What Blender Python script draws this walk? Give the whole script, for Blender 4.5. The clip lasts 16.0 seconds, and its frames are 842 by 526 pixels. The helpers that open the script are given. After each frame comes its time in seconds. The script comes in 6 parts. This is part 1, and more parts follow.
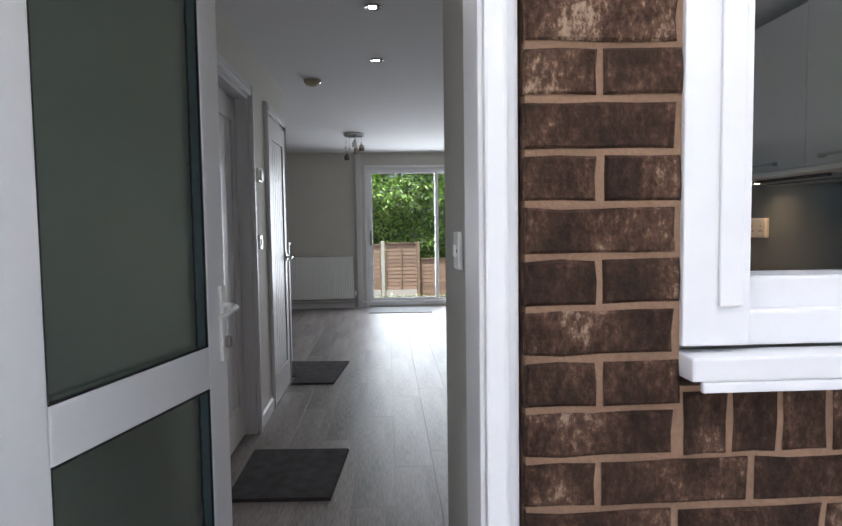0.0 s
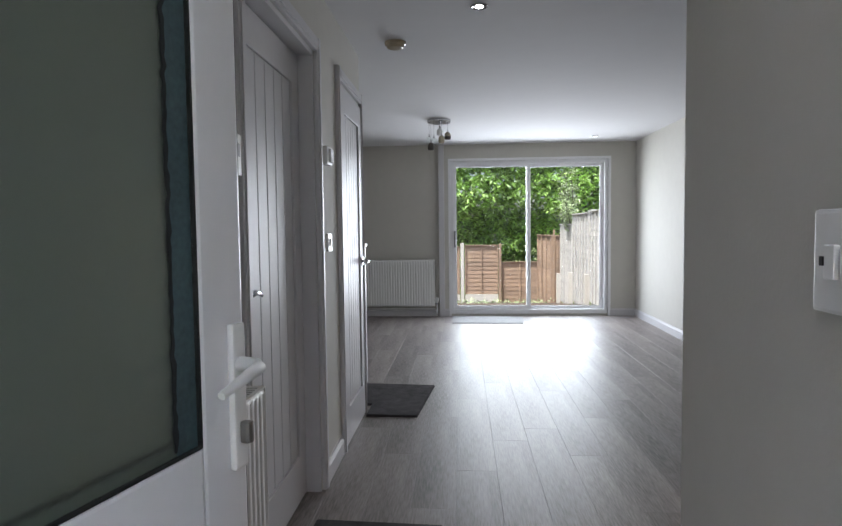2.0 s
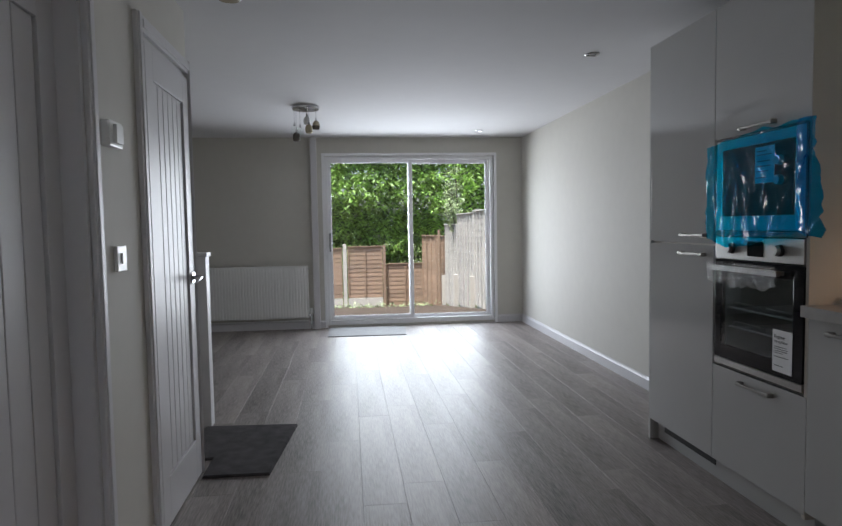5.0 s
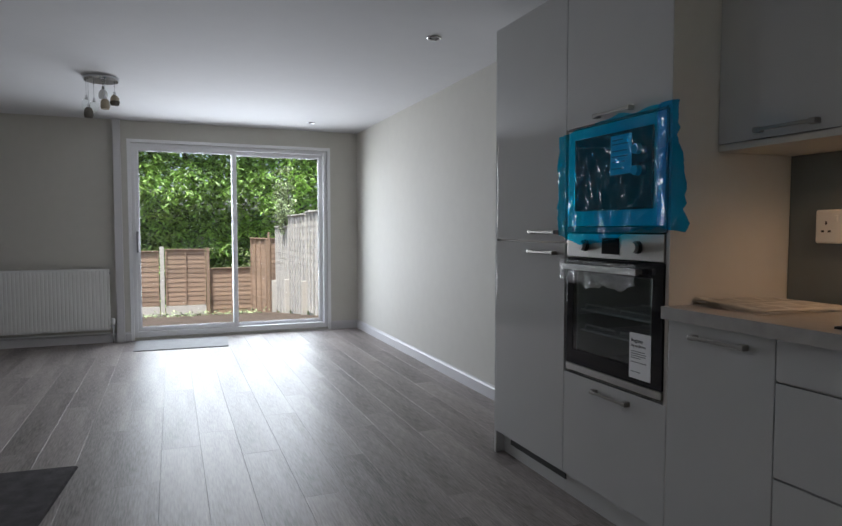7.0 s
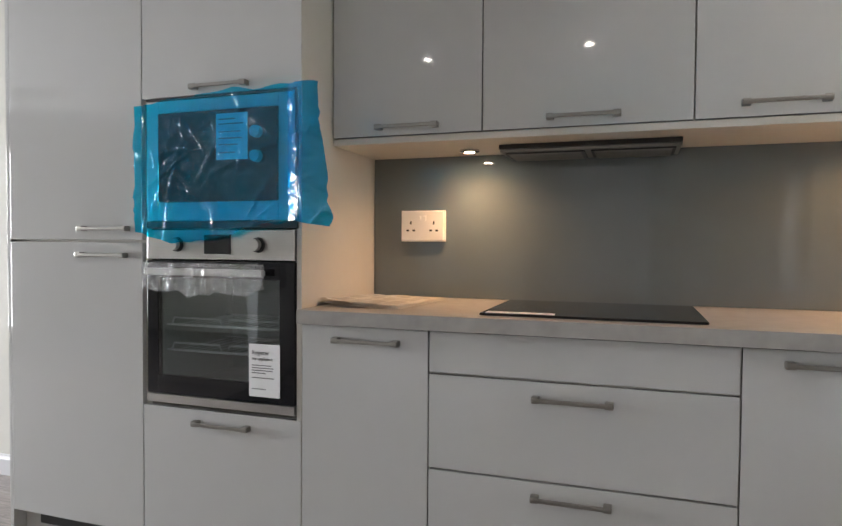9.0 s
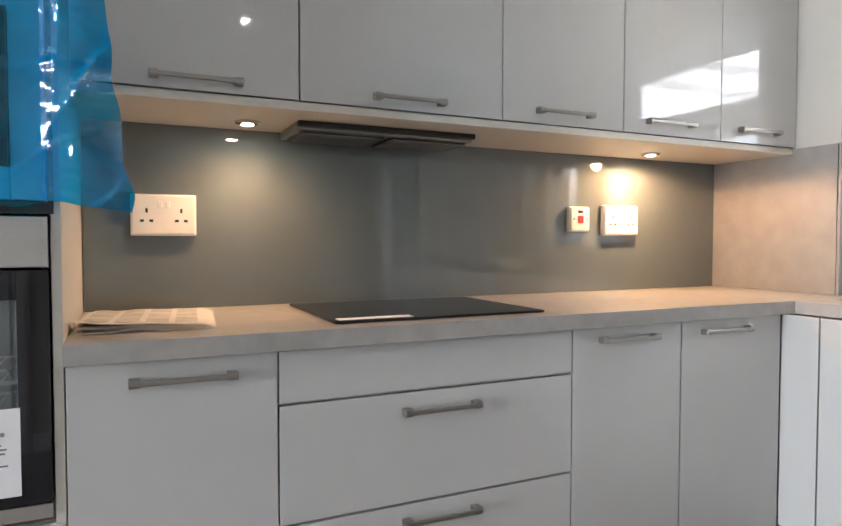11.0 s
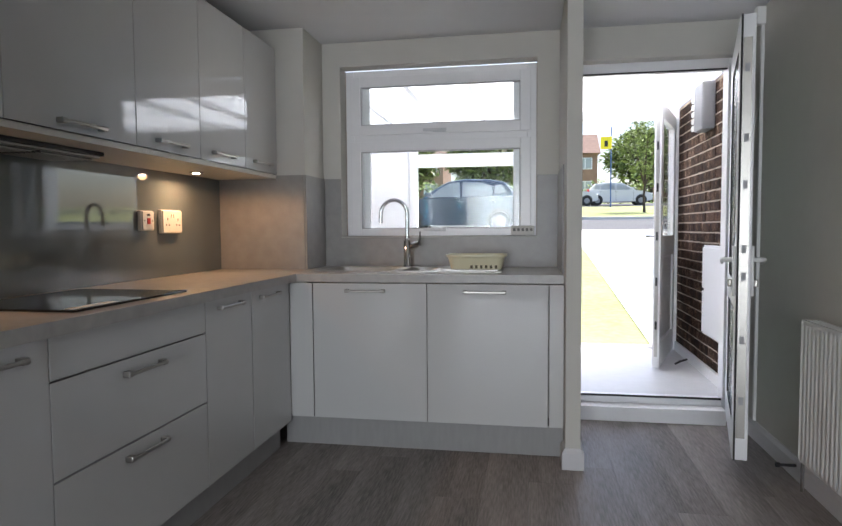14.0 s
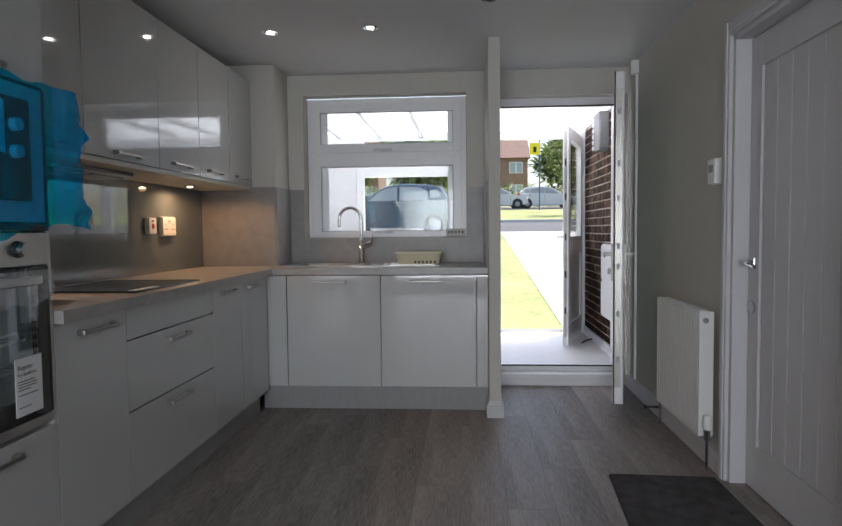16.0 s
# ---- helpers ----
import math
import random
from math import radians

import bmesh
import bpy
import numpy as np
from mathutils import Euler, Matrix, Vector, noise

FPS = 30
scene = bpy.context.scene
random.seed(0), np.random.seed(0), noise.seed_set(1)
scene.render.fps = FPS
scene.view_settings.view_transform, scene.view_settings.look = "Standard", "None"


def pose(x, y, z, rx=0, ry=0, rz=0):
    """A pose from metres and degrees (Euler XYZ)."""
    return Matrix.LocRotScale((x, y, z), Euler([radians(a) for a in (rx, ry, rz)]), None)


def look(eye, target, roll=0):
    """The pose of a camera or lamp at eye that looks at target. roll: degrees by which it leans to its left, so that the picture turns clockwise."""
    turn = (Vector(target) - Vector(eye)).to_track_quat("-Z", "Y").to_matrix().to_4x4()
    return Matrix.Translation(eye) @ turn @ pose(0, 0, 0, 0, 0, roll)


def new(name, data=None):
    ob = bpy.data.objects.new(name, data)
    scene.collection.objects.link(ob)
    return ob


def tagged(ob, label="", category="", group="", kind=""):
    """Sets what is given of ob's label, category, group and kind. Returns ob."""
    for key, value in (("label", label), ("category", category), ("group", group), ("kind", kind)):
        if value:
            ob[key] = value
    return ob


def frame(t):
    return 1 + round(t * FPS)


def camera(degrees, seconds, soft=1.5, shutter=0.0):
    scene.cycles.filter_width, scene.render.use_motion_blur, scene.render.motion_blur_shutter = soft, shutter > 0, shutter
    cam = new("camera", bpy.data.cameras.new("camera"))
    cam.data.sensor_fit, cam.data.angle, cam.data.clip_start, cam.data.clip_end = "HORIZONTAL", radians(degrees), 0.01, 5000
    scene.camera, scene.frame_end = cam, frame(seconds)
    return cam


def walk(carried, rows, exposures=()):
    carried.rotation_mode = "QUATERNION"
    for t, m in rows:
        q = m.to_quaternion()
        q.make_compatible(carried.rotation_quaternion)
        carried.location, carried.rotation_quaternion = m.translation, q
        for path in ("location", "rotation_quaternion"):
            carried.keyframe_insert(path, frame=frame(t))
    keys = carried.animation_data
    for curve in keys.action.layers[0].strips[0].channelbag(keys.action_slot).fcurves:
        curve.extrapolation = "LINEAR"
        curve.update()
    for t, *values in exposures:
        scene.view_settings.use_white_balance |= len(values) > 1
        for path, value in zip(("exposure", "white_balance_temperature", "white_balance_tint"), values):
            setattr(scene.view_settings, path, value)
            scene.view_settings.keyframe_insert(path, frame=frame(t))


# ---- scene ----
# camera and walk
cam = camera(67.9, 16.0)
PATH = [
    (0, (1.572, 0.753, 1.222), (1.678, 2.747, 1.098), -0.8),
    (0.2, (1.554, 0.836, 1.215), (1.649, 2.831, 1.11), -0.0),
    (0.5, (1.525, 0.974, 1.203), (1.467, 2.969, 1.08), -0.8),
    (1, (1.463, 1.26, 1.203), (1.347, 3.253, 1.08), -0.8),
    (1.5, (1.436, 1.511, 1.197), (1.304, 3.502, 1.072), -0.6),
    (2, (1.43, 1.683, 1.192), (1.298, 3.675, 1.078), -0.7),
    (2.5, (1.411, 1.803, 1.189), (1.308, 3.798, 1.081), -0.6),
    (3, (1.398, 1.879, 1.194), (1.401, 3.876, 1.084), -0.3),
    (3.2, (1.401, 1.939, 1.187), (1.45, 3.935, 1.073), -0.4),
    (5.3, (1.565, 2.517, 1.223), (1.847, 4.493, 1.103), -0.6),
    (5.5, (1.557, 2.555, 1.203), (1.891, 4.523, 1.089), -0.3),
    (6, (1.563, 2.639, 1.197), (2.056, 4.574, 1.085), -0.3),
    (6.5, (1.625, 2.772, 1.175), (2.233, 4.674, 1.064), -0.2),
    (7, (1.663, 2.901, 1.163), (2.402, 4.757, 1.055), 0.0),
    (7.5, (1.58, 3.043, 1.122), (2.66, 4.725, 1.034), 0.9),
    (8, (1.572, 3.224, 1.078), (3.042, 4.578, 1.011), 0.9),
    (8.5, (1.582, 3.386, 1.102), (3.286, 4.432, 1.035), 0.6),
    (9, (1.535, 3.587, 1.102), (3.428, 4.231, 1.044), 0.4),
    (9.5, (1.56, 3.779, 1.086), (3.55, 3.967, 1.026), -0.1),
    (9.7, (1.594, 3.892, 1.067), (3.593, 3.907, 1.023), 0.0),
    (11.8, (1.923, 4.671, 1.115), (3.475, 3.415, 1.006), -0.4),
    (12, (1.922, 4.739, 1.108), (3.383, 3.376, 0.998), -0.6),
    (12.5, (1.924, 4.91, 1.104), (3.027, 3.245, 0.988), -0.4),
    (13, (1.892, 5.138, 1.114), (2.675, 3.301, 1.005), -0.5),
    (13.5, (1.906, 5.33, 1.133), (2.467, 3.413, 1.021), -0.4),
    (14, (1.971, 5.557, 1.137), (2.319, 3.59, 1.027), -0.4),
    (14.5, (1.984, 5.729, 1.147), (2.225, 3.746, 1.035), -0.5),
    (15, (1.955, 5.966, 1.133), (2.136, 3.978, 1.025), -0.6),
    (15.5, (1.972, 6.151, 1.142), (2.124, 4.16, 1.035), -0.6),
    (16, (1.951, 6.362, 1.14), (2.094, 4.37, 1.036), -0.6),
]
walk(cam, [(t, look(eye, target, roll)) for t, eye, target, roll in PATH],
     exposures=[(t, e, k, 12) for t, e, k in ((0.0, 1.35, 6200), (1.0, 1.66, 6250), (2.0, 1.6, 6150), (5.5, 1.32, 6150), (7.0, 1.32, 6150), (8.0, 1.9, 6200), (9.0, 3.05, 6500), (9.5, 3.35, 6500), (12.0, 3.2, 6200), (12.5, 2.85, 6200), (13.5, 2.2, 6200), (14.5, 1.66, 6200), (16.0, 1.5, 6200))])

# ---- world and large lights ----
world = bpy.data.worlds.new("sky")
scene.world = world
world.use_nodes = True
wn = world.node_tree
sky = wn.nodes.new("ShaderNodeTexSky")
sky.sky_type = "NISHITA"
sky.sun_disc = False
sky.sun_elevation, sky.sun_rotation = radians(66), radians(229)
sky.air_density, sky.dust_density = 1.0, 4.0
wn.links.new(sky.outputs[0], wn.nodes["Background"].inputs[0])
wn.nodes["Background"].inputs[1].default_value = 0.12
sun = new("sun", bpy.data.lights.new("sun", "SUN"))
sun.data.energy, sun.data.angle, sun.data.color = 3.2, radians(8), (1.0, 0.96, 0.9)
sun.matrix_world = look((0, 0, 30), (3.3, 2.9, 20.0))


def area_light(name, eye, target, w, h, watts, color=(1, 1, 1)):
    d = bpy.data.lights.new(name, "AREA")
    d.shape, d.size, d.size_y, d.energy, d.color = "RECTANGLE", w, h, watts, color
    d.spread = radians(145)
    ob = new(name, d)
    ob.matrix_world = look(eye, target)
    return ob


area_light("patio_daylight", (2.31, 10.35, 1.15), (2.31, 5.0, 0.55), 1.9, 1.8, 31, (0.93, 0.97, 1.0))

DOWN_WATTS, CAB_WATTS = 0.4, 1.4

# ---- materials ----
MATS = {}


def material(name, color, rough=0.5, metal=0.0, vary=0.06, scale=6.0, bump=0.0, bump_scale=60.0, coat=0.0, spec=0.5, stretch=(1, 1, 1), island=0.0, rough_vary=0.0):
    """A surface with broad stains, fine grain and relief, in the object's own metres."""
    m = bpy.data.materials.new(name)
    m.use_nodes = True
    nt = m.node_tree
    b = nt.nodes["Principled BSDF"]
    b.inputs["Roughness"].default_value, b.inputs["Metallic"].default_value = rough, metal
    b.inputs["Specular IOR Level"].default_value = spec
    b.inputs["Coat Weight"].default_value = coat
    b.inputs["Coat Roughness"].default_value = 0.02
    tc = nt.nodes.new("ShaderNodeTexCoord")
    mp = nt.nodes.new("ShaderNodeMapping")
    mp.inputs["Scale"].default_value = stretch
    nt.links.new(tc.outputs["Object"], mp.inputs[0])
    n1 = nt.nodes.new("ShaderNodeTexNoise")
    n1.inputs["Scale"].default_value, n1.inputs["Detail"].default_value = scale * 0.25, 3
    n2 = nt.nodes.new("ShaderNodeTexNoise")
    n2.inputs["Scale"].default_value, n2.inputs["Detail"].default_value = scale * 4, 5
    for n in (n1, n2):
        nt.links.new(mp.outputs[0], n.inputs["Vector"])
    add = nt.nodes.new("ShaderNodeMath")
    add.operation = "ADD"
    nt.links.new(n1.outputs[0], add.inputs[0])
    nt.links.new(n2.outputs[0], add.inputs[1])
    last = add.outputs[0]
    if island:
        oi = nt.nodes.new("ShaderNodeObjectInfo")
        ma = nt.nodes.new("ShaderNodeMath")
        ma.operation = "MULTIPLY_ADD"
        ma.inputs[1].default_value = island
        nt.links.new(oi.outputs["Random"], ma.inputs[0])
        nt.links.new(last, ma.inputs[2])
        last = ma.outputs[0]
    rr = nt.nodes.new("ShaderNodeMapRange")
    rr.inputs[1].default_value, rr.inputs[2].default_value = 0.6, 1.4 + island
    nt.links.new(last, rr.inputs[0])
    mix = nt.nodes.new("ShaderNodeMix")
    mix.data_type = "RGBA"
    lo = [max(0, c * (1 - vary)) for c in color]
    hi = [min(1, c * (1 + vary)) for c in color]
    mix.inputs[6].default_value, mix.inputs[7].default_value = (*lo, 1), (*hi, 1)
    nt.links.new(rr.outputs[0], mix.inputs[0])
    nt.links.new(mix.outputs[2], b.inputs["Base Color"])
    if rough_vary:
        r2 = nt.nodes.new("ShaderNodeMapRange")
        r2.inputs[1].default_value, r2.inputs[2].default_value = 0.3, 0.7
        r2.inputs[3].default_value, r2.inputs[4].default_value = rough - rough_vary, rough + rough_vary
        nt.links.new(n1.outputs[0], r2.inputs[0])
        nt.links.new(r2.outputs[0], b.inputs["Roughness"])
    if bump:
        n3 = nt.nodes.new("ShaderNodeTexNoise")
        n3.inputs["Scale"].default_value, n3.inputs["Detail"].default_value = bump_scale, 4
        nt.links.new(mp.outputs[0], n3.inputs["Vector"])
        bp = nt.nodes.new("ShaderNodeBump")
        bp.inputs["Strength"].default_value, bp.inputs["Distance"].default_value = bump, 0.004
        nt.links.new(n3.outputs[0], bp.inputs["Height"])
        nt.links.new(bp.outputs[0], b.inputs["Normal"])
    MATS[name] = m
    return m


def principled(m):
    return m.node_tree.nodes["Principled BSDF"]


def emitter(name, color, strength):
    m = bpy.data.materials.new(name)
    m.use_nodes = True
    b = principled(m)
    b.inputs["Base Color"].default_value = (*color, 1)
    b.inputs["Emission Color"].default_value = (*color, 1)
    b.inputs["Emission Strength"].default_value = strength
    return m


WALL = material("warm_white_emulsion", (0.56, 0.542, 0.493), 0.75, vary=0.03, scale=3, bump=0.12, bump_scale=140)
CEIL = material("white_ceiling_paint", (0.67, 0.67, 0.68), 0.85, vary=0.02, scale=2, bump=0.10, bump_scale=120)
GLOSS_PAINT = material("white_gloss_paint", (0.60, 0.59, 0.60), 0.42, spec=0.28, vary=0.02, scale=8, bump=0.05, bump_scale=40)
UPVC = material("white_upvc", (0.82, 0.82, 0.83), 0.30, vary=0.02, scale=8)
CABINET = material("light_grey_gloss_lacquer", (0.53, 0.53, 0.52), 0.05, vary=0.012, scale=2, coat=0.6)
CARCASS = material("cream_melamine", (0.62, 0.595, 0.54), 0.45, vary=0.02, scale=6)
WORKTOP = material("grey_concrete_laminate", (0.36, 0.345, 0.325), 0.35, vary=0.20, scale=5, bump=0.05, bump_scale=200)
UPSTAND = material("grey_concrete_panel", (0.28, 0.27, 0.26), 0.38, vary=0.16, scale=4, bump=0.04, bump_scale=150)
PLINTH = material("brushed_grey_plinth", (0.30, 0.295, 0.29), 0.4, vary=0.08, scale=12, stretch=(1, 1, 0.2))
STEEL = material("brushed_steel", (0.55, 0.54, 0.52), 0.30, metal=1.0, vary=0.06, scale=20, stretch=(0.1, 0.1, 4))
CHROME = material("polished_chrome", (0.56, 0.56, 0.57), 0.10, metal=1.0, vary=0.02)
NICKEL = material("satin_nickel", (0.34, 0.325, 0.30), 0.36, metal=1.0, vary=0.05, scale=30)
SPLASH = material("smoked_grey_splashback_glass", (0.135, 0.165, 0.176), 0.03, vary=0.05, scale=2, coat=1.0)
BLACK_GLASS = material("black_ceramic_glass", (0.012, 0.012, 0.014), 0.03, vary=0.05)
BLACK = material("black_plastic", (0.02, 0.02, 0.02), 0.4, vary=0.1)
RUBBER = material("black_rubber", (0.015, 0.015, 0.015), 0.7, vary=0.2)
PLASTIC = material("white_plastic", (0.80, 0.80, 0.78), 0.35, vary=0.02)
DOOR_PAINT = GLOSS_PAINT
BRICK = material("dark_brown_brick", (0.105, 0.066, 0.048), 0.9, vary=0.75, scale=26, bump=0.9, bump_scale=90, island=0.5, spec=0.2)
MORTAR_PALE = material("pale_mortar", (0.50, 0.41, 0.34), 0.95, vary=0.2, scale=30, bump=0.6, bump_scale=160, spec=0.2)
MORTAR = material("tan_mortar", (0.285, 0.178, 0.118), 0.95, vary=0.2, scale=30, bump=0.6, bump_scale=160, spec=0.2)
BOARD = material("grey_oak_laminate", (0.245, 0.217, 0.204), 0.45, vary=0.75, scale=7, stretch=(5, 0.45, 1), bump=0.03, bump_scale=60, island=0.22, spec=0.25)
RUG = material("charcoal_pile", (0.075, 0.07, 0.072), 0.95, vary=0.5, scale=60, bump=1.0, bump_scale=300, spec=0.1)
GREY_MAT = material("grey_ribbed_mat", (0.30, 0.30, 0.30), 0.9, vary=0.15, scale=40, bump=0.6, bump_scale=200, spec=0.1)
GREYPLASTIC = material("mid_grey_plastic", (0.24, 0.24, 0.25), 0.45, vary=0.05)
CREAM = material("cream_plastic", (0.70, 0.66, 0.46), 0.35, vary=0.04)
RED = material("red_plastic", (0.55, 0.03, 0.02), 0.3, vary=0.05)
PAPER = material("newsprint", (0.62, 0.61, 0.58), 0.9, vary=0.05, scale=8)
NEWS_INK = material("faded_newsprint_columns", (0.46, 0.45, 0.43), 0.9, vary=0.3, scale=60)
INK = material("grey_print", (0.18, 0.18, 0.18), 0.9, vary=0.1)
DARKINK = material("black_print", (0.04, 0.04, 0.04), 0.9, vary=0.1)
LABEL = material("white_card", (0.82, 0.82, 0.82), 0.6, vary=0.02)
CONCRETE = material("pale_concrete", (0.52, 0.51, 0.49), 0.85, vary=0.15, scale=3, bump=0.3, bump_scale=60)
TILE = material("pale_porch_vinyl", (0.62, 0.62, 0.63), 0.45, vary=0.06, scale=3)
ASPHALT = material("asphalt", (0.06, 0.06, 0.062), 0.9, vary=0.2, scale=4, bump=0.4, bump_scale=120)
GRASS = material("lawn_grass", (0.23, 0.25, 0.11), 0.9, vary=0.4, scale=3, bump=0.8, bump_scale=40, spec=0.1)
SOIL = material("leaf_strewn_soil", (0.085, 0.066, 0.052), 0.95, vary=0.6, scale=10, bump=1.0, bump_scale=30, spec=0.1)
FENCE_BROWN = material("brown_stained_fence", (0.27, 0.185, 0.125), 0.85, vary=0.42, scale=10, stretch=(1, 1, 6), bump=0.4, bump_scale=50, island=0.5)
FENCE_GREY = material("weathered_grey_fence", (0.43, 0.41, 0.375), 0.9, vary=0.32, scale=10, stretch=(1, 1, 6), bump=0.4, bump_scale=50, island=0.4)
POST_STONE = material("concrete_post", (0.46, 0.43, 0.38), 0.9, vary=0.12, scale=12, bump=0.3)
BARK = material("dark_bark", (0.06, 0.045, 0.035), 0.95, vary=0.4, scale=20, bump=1.0, bump_scale=40)
CAR_PAINT = material("silver_blue_car_paint", (0.055, 0.07, 0.095), 0.2, vary=0.03, coat=1.0)
CAR_SILVER = material("silver_car_paint", (0.55, 0.56, 0.58), 0.25, vary=0.03, coat=0.8)
CAR_GLASS = material("car_window_glass", (0.42, 0.46, 0.48), 0.05, vary=0.03)
FAR_BRICK = material("far_red_brick", (0.30, 0.19, 0.14), 0.9, vary=0.25, scale=6)
ROOF = material("brown_roof_tiles", (0.13, 0.08, 0.06), 0.9, vary=0.25, scale=10)
YELLOW = material("yellow_sign", (0.80, 0.66, 0.02), 0.5, vary=0.03)
BLUE_POST = material("blue_painted_post", (0.04, 0.09, 0.25), 0.5, vary=0.05)
CAVITY = material("grey_enamel", (0.30, 0.32, 0.32), 0.4, vary=0.1)
SMOKED = material("smoked_lamp_glass", (0.10, 0.085, 0.07), 0.2, vary=0.2, scale=30)
SLOT = material("dark_olive_slot", (0.10, 0.085, 0.045), 0.6, vary=0.1)
SEAL_GREY = material("pale_grey_seal", (0.42, 0.42, 0.43), 0.6, vary=0.05)
SPACER = material("teal_grey_spacer", (0.055, 0.095, 0.105), 0.45, vary=0.4, scale=30)
AMBER = material("champagne_lamp_glass", (0.42, 0.36, 0.26), 0.25, vary=0.15, scale=30)


def leafy(name, color, vary):
    m = material(name, color, 0.45, vary=vary, scale=1.2, spec=0.4)
    nt = m.node_tree
    geo = nt.nodes.new("ShaderNodeNewGeometry")
    hsv = nt.nodes.new("ShaderNodeHueSaturation")
    mr = nt.nodes.new("ShaderNodeMapRange")
    # Random leaf tone, spread wide to stand in for highlights and dark gaps.
    mr.inputs[3].default_value, mr.inputs[4].default_value = 0.14, 2.0
    nt.links.new(geo.outputs["Random Per Island"], mr.inputs[0])
    nt.links.new(mr.outputs[0], hsv.inputs["Value"])
    b = principled(m)
    src = b.inputs["Base Color"].links[0].from_socket
    nt.links.new(src, hsv.inputs["Color"])
    nt.links.new(hsv.outputs[0], b.inputs["Base Color"])
    tr = nt.nodes.new("ShaderNodeBsdfTranslucent")
    nt.links.new(hsv.outputs[0], tr.inputs[0])
    mx = nt.nodes.new("ShaderNodeMixShader")
    mx.inputs[0].default_value = 0.18
    out = nt.nodes["Material Output"]
    nt.links.new(b.outputs[0], mx.inputs[1])
    nt.links.new(tr.outputs[0], mx.inputs[2])
    nt.links.new(mx.outputs[0], out.inputs[0])
    return m


LAUREL = leafy("laurel_leaf", (0.215, 0.34, 0.08), 0.45)
VARIEGATED = leafy("pale_variegated_leaf", (0.30, 0.36, 0.20), 0.4)
TREE_LEAF = leafy("street_tree_leaf", (0.15, 0.20, 0.06), 0.4)


def glazing(name, tint, gloss=0.06, rough=0.0, haze=0.0, hazecolor=(0.8, 0.8, 0.8), plain=False):
    """Thin sheet: lets light straight through, with a faint mirror and, where asked, a milky share."""
    m = bpy.data.materials.new(name)
    m.use_nodes = True
    nt = m.node_tree
    nt.nodes.remove(principled(m))
    tr = nt.nodes.new("ShaderNodeBsdfTransparent")
    tr.inputs[0].default_value = (*tint, 1)
    gl = nt.nodes.new("ShaderNodeBsdfGlossy")
    gl.inputs["Roughness"].default_value = rough
    df = nt.nodes.new("ShaderNodeBsdfDiffuse")
    df.inputs[0].default_value = (*hazecolor, 1)
    m1 = nt.nodes.new("ShaderNodeMixShader")
    m1.inputs[0].default_value = haze
    nt.links.new(tr.outputs[0], m1.inputs[1])
    nt.links.new(df.outputs[0], m1.inputs[2])
    m2 = nt.nodes.new("ShaderNodeMixShader")
    m2.inputs[0].default_value = gloss
    if not plain:
        lw, pw, sc = nt.nodes.new("ShaderNodeLayerWeight"), nt.nodes.new("ShaderNodeMath"), nt.nodes.new("ShaderNodeMath")
        lw.inputs[0].default_value = 0.5
        pw.operation, pw.inputs[1].default_value = "POWER", 5.0
        sc.operation, sc.inputs[1].default_value, sc.inputs[2].default_value = "MULTIPLY_ADD", 1.0 - gloss, gloss
        nt.links.new(lw.outputs["Facing"], pw.inputs[0])
        nt.links.new(pw.outputs[0], sc.inputs[0])
        nt.links.new(sc.outputs[0], m2.inputs[0])
    nt.links.new(m1.outputs[0], m2.inputs[1])
    nt.links.new(gl.outputs[0], m2.inputs[2])
    nt.links.new(m2.outputs[0], nt.nodes["Material Output"].inputs[0])
    return m


PANE = glazing("clear_window_glass", (0.97, 0.985, 0.98), 0.016)
BLUE_FILM = glazing("blue_protective_film", (0.0, 0.66, 0.95), 0.055, 0.07, 0.10, (0.0, 0.50, 0.80), plain=True)
FLAP_FILM = glazing("doubled_blue_film", (0.0, 0.44, 0.88), 0.06, 0.08, 0.22, (0.0, 0.40, 0.80), plain=True)
CLEAR_WRAP = glazing("clear_plastic_wrap", (0.90, 0.91, 0.92), 0.12, 0.10, 0.20, plain=True)
OVEN_WINDOW = glazing("oven_door_glass", (0.78, 0.84, 0.84), 0.13)
FROST = bpy.data.materials.new("obscure_rippled_glass")
FROST.use_nodes = True
principled(FROST).inputs["Base Color"].default_value = (0.43, 0.50, 0.44, 1)
principled(FROST).inputs["Transmission Weight"].default_value = 0.9
principled(FROST).inputs["Roughness"].default_value = 0.22
fn = FROST.node_tree
f_tc, f_n, f_b, f_mp = (fn.nodes.new(k) for k in ("ShaderNodeTexCoord", "ShaderNodeTexNoise", "ShaderNodeBump", "ShaderNodeMapping"))
f_mp.inputs["Scale"].default_value = (1, 1, 0.8)
f_n.inputs["Scale"].default_value = 48
f_b.inputs["Strength"].default_value, f_b.inputs["Distance"].default_value = 0.22, 0.004
fn.links.new(f_tc.outputs["Object"], f_mp.inputs[0])
fn.links.new(f_mp.outputs[0], f_n.inputs["Vector"])
fn.links.new(f_n.outputs[0], f_b.inputs["Height"])
fn.links.new(f_b.outputs[0], principled(FROST).inputs["Normal"])
LAMP_ON = emitter("lit_lamp", (1.0, 0.95, 0.86), 25.0)
SPOT_ON = emitter("lit_warm_spot", (1.0, 0.80, 0.55), 25.0)


